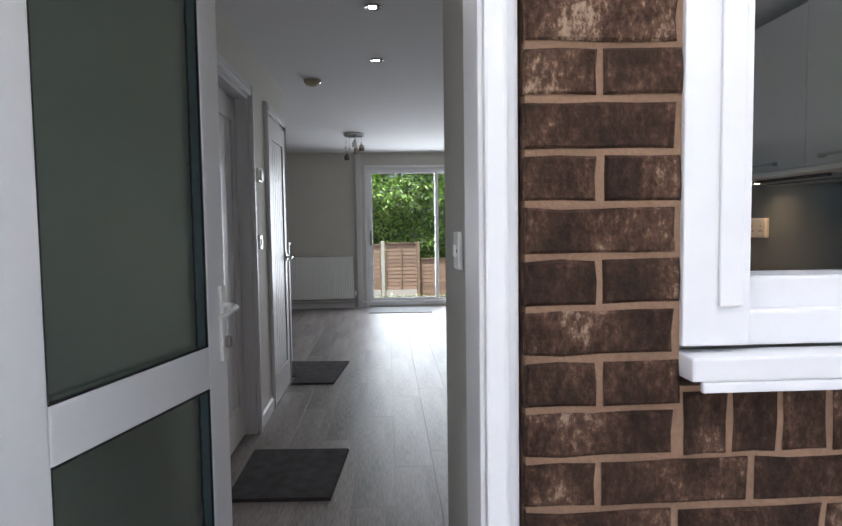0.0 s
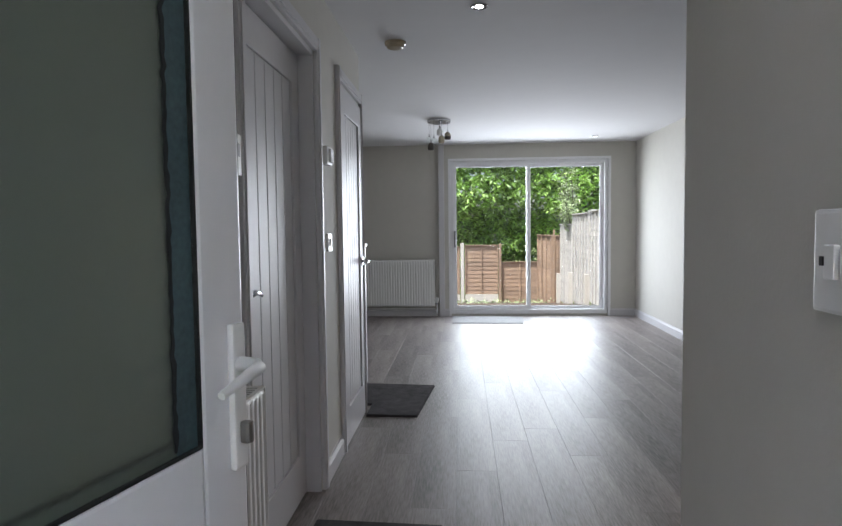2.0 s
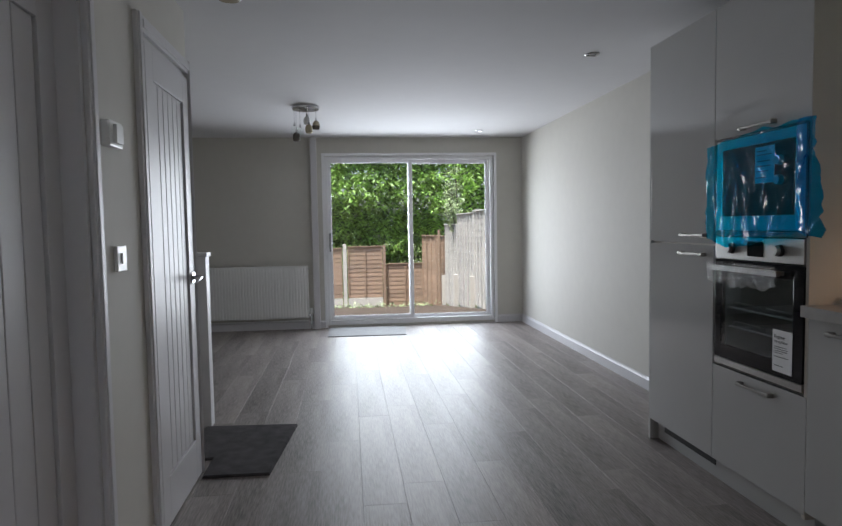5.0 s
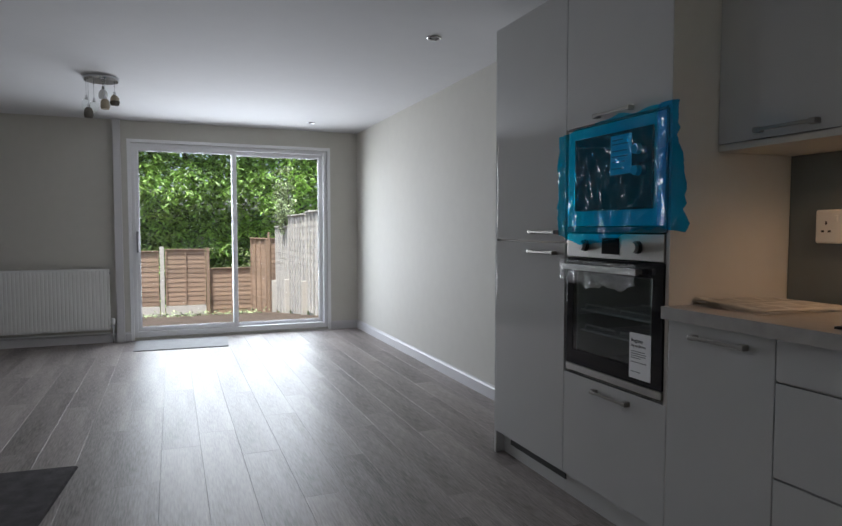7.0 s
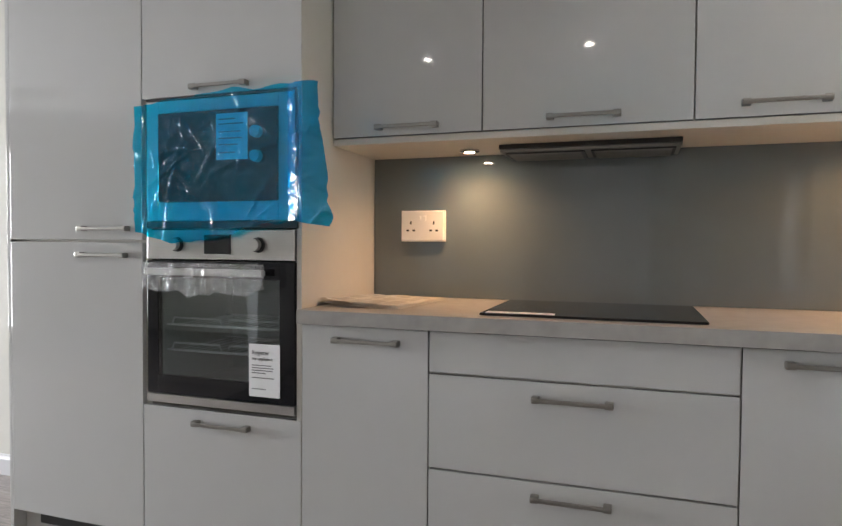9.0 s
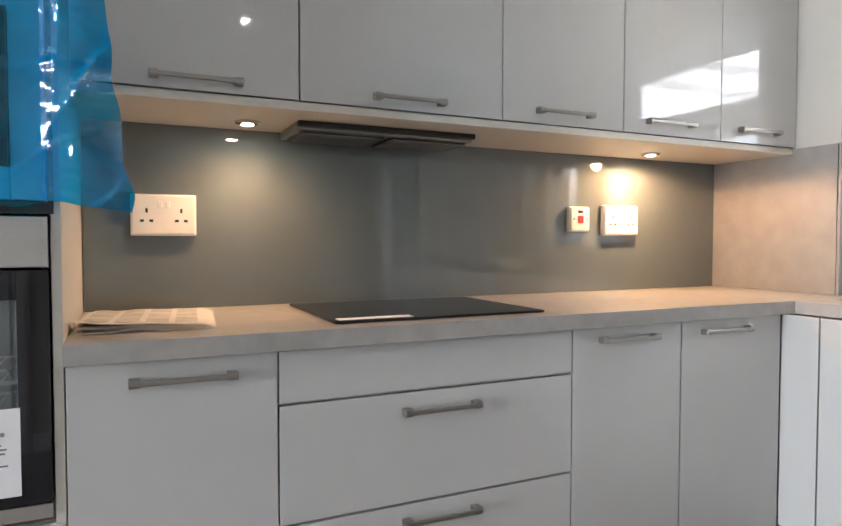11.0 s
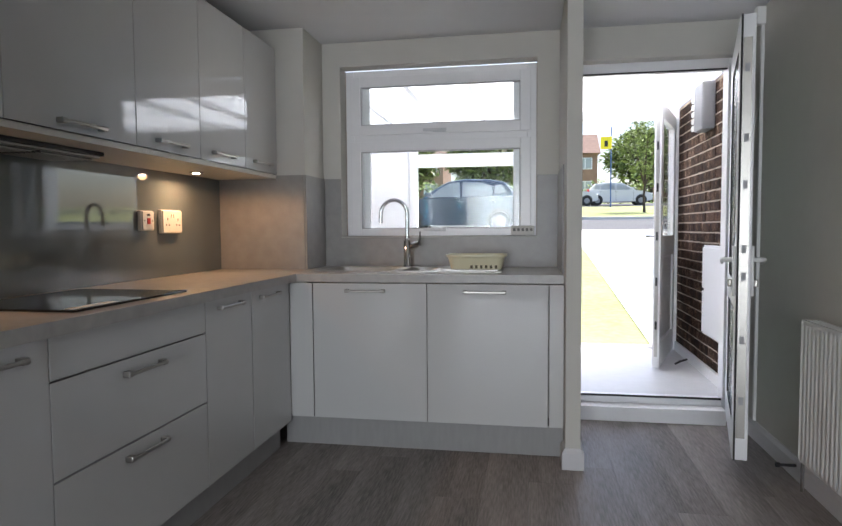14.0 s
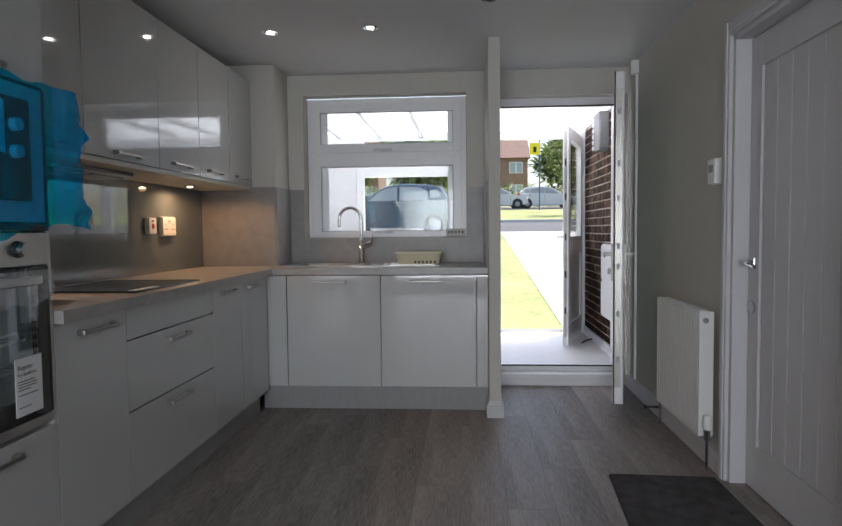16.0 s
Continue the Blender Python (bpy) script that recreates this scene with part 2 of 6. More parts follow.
def rough_brick():
    """Fired dark face with dragged streaks and pale worn flecks."""
    nt = BRICK.node_tree
    b = principled(BRICK)
    tc, mp, n1, n2, ramp, oi, ma = (nt.nodes.new(k) for k in ("ShaderNodeTexCoord", "ShaderNodeMapping", "ShaderNodeTexNoise", "ShaderNodeTexNoise", "ShaderNodeValToRGB", "ShaderNodeObjectInfo", "ShaderNodeVectorMath"))
    mp.inputs["Scale"].default_value = (1.0, 1.0, 0.6)
    n1.inputs["Scale"].default_value, n1.inputs["Detail"].default_value, n1.inputs["Roughness"].default_value = 95, 6, 0.75
    n2.inputs["Scale"].default_value, n2.inputs["Detail"].default_value = 14, 2
    ma.operation = "MULTIPLY_ADD"
    ma.inputs[1].default_value = (7.0, 7.0, 7.0)
    nt.links.new(oi.outputs["Random"], ma.inputs[0])
    nt.links.new(tc.outputs["Object"], ma.inputs[2])
    nt.links.new(ma.outputs[0], mp.inputs[0])
    for n in (n1, n2):
        nt.links.new(mp.outputs[0], n.inputs["Vector"])
    s1 = nt.nodes.new("ShaderNodeMath")
    s1.operation = "MULTIPLY_ADD"
    s1.inputs[1].default_value = 0.75
    nt.links.new(n2.outputs[0], s1.inputs[0])
    nt.links.new(n1.outputs[0], s1.inputs[2])
    s2 = nt.nodes.new("ShaderNodeMath")
    s2.operation = "MULTIPLY_ADD"
    s2.inputs[1].default_value = 0.16
    nt.links.new(oi.outputs["Random"], s2.inputs[0])
    nt.links.new(s1.outputs[0], s2.inputs[2])
    e = ramp.color_ramp.elements
    e[0].position, e[0].color = 0.58, (0.024, 0.014, 0.010, 1)
    e[1].position, e[1].color = 0.84, (0.105, 0.058, 0.038, 1)
    k = e.new(0.94)
    k = e.new(0.71)
    k.color = (0.046, 0.024, 0.016, 1)
    e[-1].color = (0.32, 0.22, 0.155, 1)
    s3 = nt.nodes.new("ShaderNodeMath")
    s3.operation = "MULTIPLY"
    s3.inputs[1].default_value = 0.78
    nt.links.new(s2.outputs[0], s3.inputs[0])
    nt.links.new(s3.outputs[0], ramp.inputs[0])
    nt.links.new(ramp.outputs[0], b.inputs["Base Color"])


rough_brick()

# High translucent share lets extra daylight into the porch.
TRANSLUCENT_SHEET = material("white_translucent_sheet", (0.80, 0.81, 0.82), 0.5, vary=0.03)
pt = TRANSLUCENT_SHEET.node_tree
p_tr, p_mx = pt.nodes.new("ShaderNodeBsdfTranslucent"), pt.nodes.new("ShaderNodeMixShader")
p_tr.inputs[0].default_value = (0.92, 0.93, 0.94, 1)
p_mx.inputs[0].default_value = 0.78
pt.links.new(principled(TRANSLUCENT_SHEET).outputs[0], p_mx.inputs[1])
pt.links.new(p_tr.outputs[0], p_mx.inputs[2])
pt.links.new(p_mx.outputs[0], pt.nodes["Material Output"].inputs[0])
SATIN = material("satin_aluminium", (0.62, 0.63, 0.64), 0.4, metal=0.0, vary=0.04)

# ---- building blocks ----
PLACE = {}


def ngon_box(bm, a, b, m=None):
    x0, y0, z0 = (min(p, q) for p, q in zip(a, b))
    x1, y1, z1 = (max(p, q) for p, q in zip(a, b))
    v = [bm.verts.new(c) for c in ((x0, y0, z0), (x1, y0, z0), (x1, y1, z0), (x0, y1, z0), (x0, y0, z1), (x1, y0, z1), (x1, y1, z1), (x0, y1, z1))]
    for f in ((3, 2, 1, 0), (4, 5, 6, 7), (0, 1, 5, 4), (1, 2, 6, 5), (2, 3, 7, 6), (3, 0, 4, 7)):
        bm.faces.new([v[i] for i in f])
    if m is not None:
        bmesh.ops.transform(bm, matrix=m, verts=v)
    return v


def boxes(*pairs, bevel=0.0, seg=2, m=None):
    bm = bmesh.new()
    for a, b in pairs:
        ngon_box(bm, a, b)
    if bevel:
        bmesh.ops.bevel(bm, geom=list(bm.edges), offset=bevel, segments=seg, affect="EDGES", profile=0.6)
    if m is not None:
        bm.transform(m)
    return bm


def slab(us, vs, holes, place, depth):
    """One connected plate over a grid of cells with some left out; place turns (u, v, w) into world metres."""
    bm = bmesh.new()
    v = [[bm.verts.new(place(a, b, 0.0)) for b in vs] for a in us]
    fs = [bm.faces.new((v[i][j], v[i + 1][j], v[i + 1][j + 1], v[i][j + 1])) for i in range(len(us) - 1) for j in range(len(vs) - 1) if (i, j) not in holes]
    g = bmesh.ops.extrude_face_region(bm, geom=fs)
    d = Vector(place(us[0], vs[0], depth)) - Vector(place(us[0], vs[0], 0.0))
    for e in g["geom"]:
        if isinstance(e, bmesh.types.BMVert):
            e.co += d
    bmesh.ops.delete(bm, geom=[x for x in bm.verts if not x.link_faces], context="VERTS")
    return bm


def rod(bm, p, q, r0, r1=None, seg=16):
    """A round bar from p to q."""
    p, q = Vector(p), Vector(q)
    r1 = r0 if r1 is None else r1
    turn = (q - p).to_track_quat("Z", "Y").to_matrix().to_4x4()
    g = bmesh.ops.create_cone(bm, cap_ends=True, segments=seg, radius1=max(r0, 1e-5), radius2=max(r1, 1e-5), depth=(q - p).length,
                              matrix=Matrix.Translation((p + q) / 2) @ turn)
    return g["verts"]


def tube(bm, pts, r, seg=10):
    """A bent pipe through the points."""
    pts = [Vector(p) for p in pts]
    rings = []
    side = None
    for i, p in enumerate(pts):
        d = (pts[min(i + 1, len(pts) - 1)] - pts[max(i - 1, 0)]).normalized()
        if side is None:
            side = d.orthogonal().normalized()
        side = (side - d * side.dot(d)).normalized()
        up = d.cross(side)
        rad = r[i] if isinstance(r, (list, tuple)) else r
        rings.append([bm.verts.new(p + rad * (side * math.cos(a) + up * math.sin(a))) for a in (2 * math.pi * k / seg for k in range(seg))])
    for a, b in zip(rings, rings[1:]):
        for k in range(seg):
            bm.faces.new((a[k], a[(k + 1) % seg], b[(k + 1) % seg], b[k]))
    bm.faces.new(rings[0][::-1])
    bm.faces.new(rings[-1])


def lathe(bm, profile, centre, seg=24, axis=None):
    """Turned shape: profile of (radius, height) about the axis at centre."""
    m = Matrix.Translation(centre) @ (axis if axis is not None else Matrix())
    rings = [[bm.verts.new(m @ Vector((r * math.cos(a), r * math.sin(a), h))) for a in (2 * math.pi * k / seg for k in range(seg))] for r, h in profile]
    for a, b in zip(rings, rings[1:]):
        for k in range(seg):
            bm.faces.new((a[k], a[(k + 1) % seg], b[(k + 1) % seg], b[k]))
    bm.faces.new(rings[0][::-1])
    bm.faces.new(rings[-1])


def mesh_of(name, bm, mat, smooth=False):
    bmesh.ops.recalc_face_normals(bm, faces=list(bm.faces))
    me = bpy.data.meshes.new(name)
    bm.to_mesh(me)
    bm.free()
    me.materials.append(mat)
    if smooth:
        for p in me.polygons:
            p.use_smooth = True
        me.set_sharp_from_angle(angle=radians(40))
    return me


def solid(name, bm, mat, label="", category="", group="", kind="", smooth=False, base=None):
    """A thing that is one mesh, in world metres, with its origin at base."""
    me = mesh_of(name, bm, mat, smooth)
    ob = new(name, me)
    if base is not None:
        me.transform(Matrix.Translation(Vector(base) * -1))
        ob.location = base
    PLACE[ob.name] = Matrix.Translation(base or (0, 0, 0))
    return tagged(ob, label, category, group, kind)


def setting(name, bm, mat, label="", smooth=False):
    return solid(name, bm, mat, label, name.split("_")[0], "", "structure", smooth)


def thing(name, base, label, category, group="", turn=0.0, kind=""):
    ob = new(name)
    ob.empty_display_size = 0.05
    ob.matrix_basis = pose(*base, 0, 0, turn)
    PLACE[ob.name] = ob.matrix_basis.copy()
    return tagged(ob, label, category, group, kind)


def part(name, bm, mat, parent, label="", smooth=False, local=False):
    """One mesh under a thing or a part; bm is in world metres, or in the thing's own if local."""
    me = mesh_of(name, bm, mat, smooth)
    if not local:
        me.transform(PLACE[parent.name].inverted())
    ob = new(name, me)
    ob.parent = parent
    PLACE[ob.name] = PLACE[parent.name]
    return tagged(ob, label)

# ---- plan of the house, in metres ----
XR, XRL = 3.78, 3.69          # the kitchen's and the living room's long wall
XL = 0.785                    # hall wall
YF, YO = 1.80, 1.61           # front wall, inside and out
YB = 10.02                    # back wall
ZC = 2.275                    # ceiling
XLL = -1.6                    # living room, far side
YH = 5.665                    # end of the hall wall
ZP = 0.09                     # porch floor
PT0, PT1, PTY = 1.742, 1.812, 2.59                  # partition
WX0, WX1, WZ0, WZ1 = 1.94, 3.135, 1.09, 2.13      # kitchen window
DX0, DX1, DZ1 = 0.80, 1.76, 2.09                  # front door
PX0, PX1, PZ1 = 1.285, 3.335, 2.055               # patio door
XF, YS = 3.213, 2.478                             # cupboard fronts: long run, sink run
ZT = 0.905                                        # worktop
D1A, D1B, D2A, D2B, DH = 3.515, 4.436, 4.962, 5.632, 1.968   # the two hall doorways

setting("floor", boxes(((XLL - 0.2, YF - 0.1, -0.3), (XR + 0.2, YB + 0.28, -0.010))), GREYPLASTIC, "grey oak laminate boards laid lengthwise")
setting("ceiling", boxes(((XLL - 0.2, YO + 0.1, ZC), (XR + 0.2, YB + 0.28, ZC + 0.25))), CEIL, "plain white painted plaster ceiling")
setting("wall_north", boxes(((XLL, YB, 0), (PX0, YB + 0.28, ZC)), ((PX1, YB, 0), (XRL, YB + 0.28, ZC)), ((PX0, YB, PZ1), (PX1, YB + 0.28, ZC)),
        ((PX0, YB + 0.02, -0.2), (PX1, YB + 0.28, 0.025))), WALL, "warm white painted plaster wall round the patio door")
setting("wall_east", boxes(((XR, YO + 0.1, 0), (XR + 0.2, 5.6, ZC)), ((XRL, 5.6, 0), (XR + 0.2, YB + 0.28, ZC))), WALL, "warm white painted plaster wall")
setting("wall_south", boxes(((XLL, YO + 0.072, 0), (DX0, YF, ZC)), ((DX0, YO + 0.072, DZ1), (DX1, YF, ZC)), ((DX1, YO + 0.072, 0), (WX0, YF, ZC)),
        ((WX0, YO + 0.072, 0), (WX1, YF, WZ0)), ((WX0, YO + 0.072, WZ1), (WX1, YF, ZC)), ((WX1, YO + 0.072, 0), (XR, YF, ZC))), WALL, "warm white painted front wall with door and window")
setting("wall_west", boxes(((XLL - 0.2, YO + 0.1, 0), (XLL, YB + 0.28, ZC))), WALL, "warm white painted plaster wall")
setting("wall_hall", slab((YF, D1A, D1B, D2A, D2B, YH), (0, DH, ZC), ((1, 0), (3, 0)), lambda u, v, w: (XL - 0.1 + w, u, v), 0.1), WALL, "warm white painted hall wall with two doors")
setting("wall_stair", boxes(((XLL, YH - 0.1, 0), (XL - 0.1, YH, ZC))), WALL, "warm white painted plaster wall")
setting("wall_partition", boxes(((PT0, YF, 0), (PT1, PTY, ZC)), bevel=0.003), WALL, "short warm white partition beside the front door")
setting("wall_pier", boxes(((3.248, YF, 0), (XR, 2.13, ZC)), bevel=0.003), WALL, "warm white boxed-in pier in the kitchen corner")
setting("wall_half", boxes(((-0.4, 6.36, 0), (0.69, 6.45, 1.05)), ((-0.4, 6.35, 1.05), (0.70, 6.46, 1.075)), bevel=0.003), GLOSS_PAINT, "white half-height stair wall with painted cap")


def skirting(p, q, h=0.095, t=0.016):
    """A painted board along a wall from p to q, standing out on the side to its left."""
    p, q = Vector((*p, 0)), Vector((*q, 0))
    d = (q - p).normalized()
    n = Vector((-d.y, d.x, 0))
    bm = bmesh.new()
    prof = ((0.0, 0.0), (t, 0.0), (t, h * 0.78), (t * 0.55, h * 0.9), (t * 0.4, h), (0.0, h))
    a = [bm.verts.new(p + n * u + Vector((0, 0, v))) for u, v in prof]
    b = [bm.verts.new(q + n * u + Vector((0, 0, v))) for u, v in prof]
    for i in range(6):
        j = (i + 1) % 6
        bm.faces.new((a[i], a[j], b[j], b[i]))
    bm.faces.new(a[::-1]), bm.faces.new(b)
    return setting("baseboard", bm, GLOSS_PAINT, "white painted skirting board")


skirting((XRL, 5.8), (XRL, YB))
skirting((XRL, YB), (PX1 + 0.03, YB))
skirting((PX0 - 0.03, YB), (XLL, YB))
skirting((XL, D1A - 0.07), (XL, YF))
skirting((XL, D2A - 0.07), (XL, D1B + 0.07))
skirting((PT0, YF), (PT0, PTY + 0.016), 0.10)
skirting((PT0, PTY), (PT1, PTY), 0.10)
skirting((PT1, PTY + 0.016), (PT1, 2.47), 0.10)


def architrave(name, y0, y1, z, w=0.062, t=0.018, far=0.062):
    """Moulded frame on the hall wall round a doorway, with its lining."""
    door = thing(name, (XL, (y0 + y1) / 2, 0), "white gloss painted door frame", "door frame", kind="structure")
    for nm, a, b in (("jamb", y0 - w, y0), ("jamb", y1, y1 + far)):
        part(nm, boxes(((XL, a, 0), (XL + t, b, z + w)), ((XL, a + (b - a) * 0.25, 0), (XL + t + 0.006, b - (b - a) * 0.25, z + w)), bevel=0.003), GLOSS_PAINT, door)
    part("head", boxes(((XL, y0, z), (XL + t, y1, z + w)), ((XL, y0, z + w * 0.25), (XL + t + 0.006, y1, z + w * 0.75)), bevel=0.003), GLOSS_PAINT, door)
    part("lining", boxes(((XL - 0.1, y0, 0), (XL, y0 + 0.022, z)), ((XL - 0.1, y1 - min(0.022, far * 0.6), 0), (XL, y1, z)), ((XL - 0.1, y0, z - 0.022), (XL, y1, z)), bevel=0.002), GLOSS_PAINT, door)
    return door


architrave("door_frame_1", D1A, D1B, DH)
architrave("door_frame_2", D2A, D2B, DH, far=0.012)


def lever(parent, x, y, z, way, key=False):
    """Lever on a square rose; way is the side along y to which it points."""
    rose = boxes(((x, y - 0.026, z - 0.026), (x + 0.009, y + 0.026, z + 0.026)), bevel=0.003)
    h = part("door_handle", rose, CHROME, parent, "chrome lever handle")
    bm = bmesh.new()
    tube(bm, [(x + 0.008, y, z), (x + 0.035, y, z), (x + 0.047, y + way * 0.012, z), (x + 0.05, y + way * 0.05, z + 0.004), (x + 0.048, y + way * 0.10, z - 0.004), (x + 0.046, y + way * 0.118, z - 0.012)],
         [0.011, 0.011, 0.011, 0.0095, 0.0085, 0.007])
    part("lever", bm, CHROME, h, smooth=True)
    if key:
        bm = bmesh.new()
        rod(bm, (x, y, z - 0.19), (x + 0.008, y, z - 0.19), 0.026, seg=24)
        part("escutcheon", bm, CHROME, h, smooth=True)


def panel_door(name, y0, y1, x, z, handle_y, way, key):
    """Cottage door: frame, arched field of vertical grooved boards."""
    d = thing(name, (x - 0.02, (y0 + y1) / 2, 0.006), "white painted cottage door with vertical grooved boards, closed", "door", kind="structure")
    s = 0.095
    part("frame", boxes(((x - 0.035, y0, 0.006), (x, y0 + s, z)), ((x - 0.035, y1 - s, 0.006), (x, y1, z)), ((x - 0.035, y0 + s, 0.006), (x, y1 - s, 0.2)),
                        ((x - 0.035, y0 + s, z - 0.13), (x, y1 - s, z)), bevel=0.002), DOOR_PAINT, d)
    n = 6
    w = (y1 - y0 - 2 * s - 0.012) / n
    for i in range(n):
        a = y0 + s + 0.006 + i * w
        part("board", boxes(((x - 0.03, a + 0.002, 0.2), (x - 0.009, a + w - 0.002, z - 0.13)), bevel=0.004), DOOR_PAINT, d)
    part("backing", boxes(((x - 0.034, y0 + s, 0.2), (x - 0.031, y1 - s, z - 0.13))), DOOR_PAINT, d)
    lever(d, x, handle_y, 0.985, way, key)
    return d


panel_door("door_1", D1A + 0.026, D1B - 0.026, XL - 0.066, DH - 0.027, D1A + 0.07, 1, True)
panel_door("door_2", D2A + 0.024, D2B - 0.010, XL + 0.014, DH - 0.027, D2B - 0.06, -1, False)

# ---- patio door ----
pd = thing("door_3", ((PX0 + PX1) / 2, YB + 0.05, 0.03), "white sliding patio door with two panes, closed", "door", kind="structure")
part("frame", boxes(((PX0, YB + 0.02, 0.027), (PX0 + 0.035, YB + 0.14, PZ1)), ((PX1 - 0.04, YB + 0.02, 0.027), (PX1, YB + 0.14, PZ1)),
                    ((PX0 + 0.035, YB + 0.02, PZ1 - 0.04), (PX1 - 0.04, YB + 0.14, PZ1)), ((PX0 + 0.035, YB + 0.02, 0.027), (PX1 - 0.04, YB + 0.14, 0.085)), bevel=0.004), UPVC, pd)


def sash(parent, x0, x1, y, z0, z1, w, name="sash"):
    s = part(name, boxes(((x0, y, z0), (x0 + w, y + 0.045, z1)), ((x1 - w, y, z0), (x1, y + 0.045, z1)), ((x0 + w, y, z0), (x1 - w, y + 0.045, z0 + w)),
                         ((x0 + w, y, z1 - w), (x1 - w, y + 0.045, z1)), bevel=0.004), UPVC, parent)
    part("gasket", boxes(((x0 + w, y + 0.012, z0 + w), (x0 + w + 0.006, y + 0.034, z1 - w)), ((x1 - w - 0.006, y + 0.012, z0 + w), (x1 - w, y + 0.034, z1 - w)),
                         ((x0 + w + 0.006, y + 0.012, z0 + w), (x1 - w - 0.006, y + 0.034, z0 + w + 0.006)), ((x0 + w + 0.006, y + 0.012, z1 - w - 0.006), (x1 - w - 0.006, y + 0.034, z1 - w))), SEAL_GREY, s, "thin grey rubber seal")
    g = part("pane", boxes(((x0 + w, y + 0.02, z0 + w), (x1 - w, y + 0.024, z1 - w))), PANE, s, "clear glass pane")
    g.visible_shadow = False
    return s


inner = sash(pd, PX0 + 0.028, 2.335, YB + 0.03, 0.09, PZ1 - 0.036, 0.040)
sash(pd, 2.285, PX1 - 0.036, YB + 0.085, 0.07, PZ1 - 0.036, 0.046)
part("pull_handle", boxes(((PX0 + 0.036, YB + 0.005, 0.92), (PX0 + 0.061, YB + 0.03, 1.14)), ((PX0 + 0.041, YB - 0.015, 0.95), (PX0 + 0.056, YB + 0.005, 1.11)), bevel=0.004), GREYPLASTIC, inner, "grey pull handle")
setting("trim_patio", boxes(((PX0 - 0.035, YB - 0.012, 0), (PX0, YB + 0.02, PZ1)), ((PX1, YB - 0.012, 0), (PX1 + 0.035, YB + 0.02, PZ1)), ((PX0 - 0.035, YB - 0.012, PZ1), (PX1 + 0.035, YB + 0.02, PZ1 + 0.035)), bevel=0.003), UPVC, "white trim round the patio door")
solid("pipe_casing", boxes(((1.125, YB - 0.065, 0), (1.195, YB - 0.002, ZC - 0.002)), bevel=0.003), GLOSS_PAINT, "white boxed pipe casing running floor to ceiling", "casing", base=(1.16, YB - 0.03, 0))

# ---- kitchen window ----
kw = thing("window_1", (2.54, 1.66, 1.05), "white window with top fanlight over a wide pane", "window", kind="structure")
FX0, FX1, FZ0, FZ1 = 1.942, 3.133, 1.040, 2.128
part("window_frame", boxes(((FX0, 1.625, FZ0), (FX0 + 0.055, 1.682, FZ1)), ((FX1 - 0.055, 1.625, FZ0), (FX1, 1.682, FZ1)), ((FX0 + 0.055, 1.625, FZ0), (FX1 - 0.055, 1.682, FZ0 + 0.05)),
                           ((FX0 + 0.055, 1.625, FZ1 - 0.055), (FX1 - 0.055, 1.682, FZ1)), ((FX0 + 0.055, 1.625, 1.675), (FX1 - 0.055, 1.682, 1.735)), bevel=0.004), UPVC, kw)
sash(kw, FX0 + 0.035, FX1 - 0.035, 1.655, 1.725, FZ1 - 0.04, 0.062)
sash(kw, FX0 + 0.035, FX1 - 0.035, 1.655, FZ0 + 0.035, 1.685, 0.062)
for x0, x1 in ((FX0 + 0.043, 2.083), (FX1 - 0.141, FX1 - 0.017)):
    part("outer_bead", boxes(((x0, 1.606, FZ0 + 0.004), (x1, 1.6245, FZ1 - 0.03)), ((x0 + 0.05, 1.600, FZ0 + 0.06), (x1 - 0.012, 1.606, FZ1 - 0.09)), bevel=0.003), UPVC, kw)
for z in (1.745, 1.135):
    # Satin grey puts the handles' shadow into their colour.
    part("window_handle", boxes(((2.49, 1.7005, z - 0.014), (2.57, 1.712, z + 0.010)), ((2.515, 1.712, z - 0.010), (2.535, 1.726, z + 0.008)), ((2.52, 1.726, z - 0.012), (2.63, 1.738, z + 0.006)), bevel=0.003), SATIN, kw, "cockspur window handle, coloured grey for its shading")
part("window_sill", boxes(((1.985, 1.575, 1.000), (3.19, 1.64, 1.034)), ((2.0, 1.575, 0.984), (3.175, 1.585, 1.000)), bevel=0.004), UPVC, kw, "white projecting outer sill")
setting("trim_window", boxes(((WX0, 1.69, WZ0 - 0.004), (WX1, YF + 0.012, WZ0 + 0.004)), bevel=0.002), WORKTOP, "grey inner window ledge")

# ---- front door ----
fd = thing("door_4", (1.28, 1.66, 0.05), "white front door frame with threshold", "door frame", kind="structure")
part("jamb", boxes(((0.80, 1.615, 0.0), (0.875, 1.715, DZ1)), bevel=0.004), UPVC, fd)
part("jamb", boxes(((1.698, 1.615, 0.0), (1.7405, 1.77, DZ1)), ((1.70, 1.63, 0.0), (1.758, 1.70, DZ1)), ((1.705, 1.60, 0.0), (1.735, 1.63, DZ1)), bevel=0.005), UPVC, fd)
part("head", boxes(((0.875, 1.615, 2.035), (1.698, 1.715, DZ1)), bevel=0.004), UPVC, fd)
part("threshold", boxes(((0.875, 1.60, 0.0), (1.698, 1.80, 0.085)), ((0.875, 1.615, 0.085), (1.698, 1.70, 0.125)), bevel=0.004), UPVC, fd, "white raised door threshold")
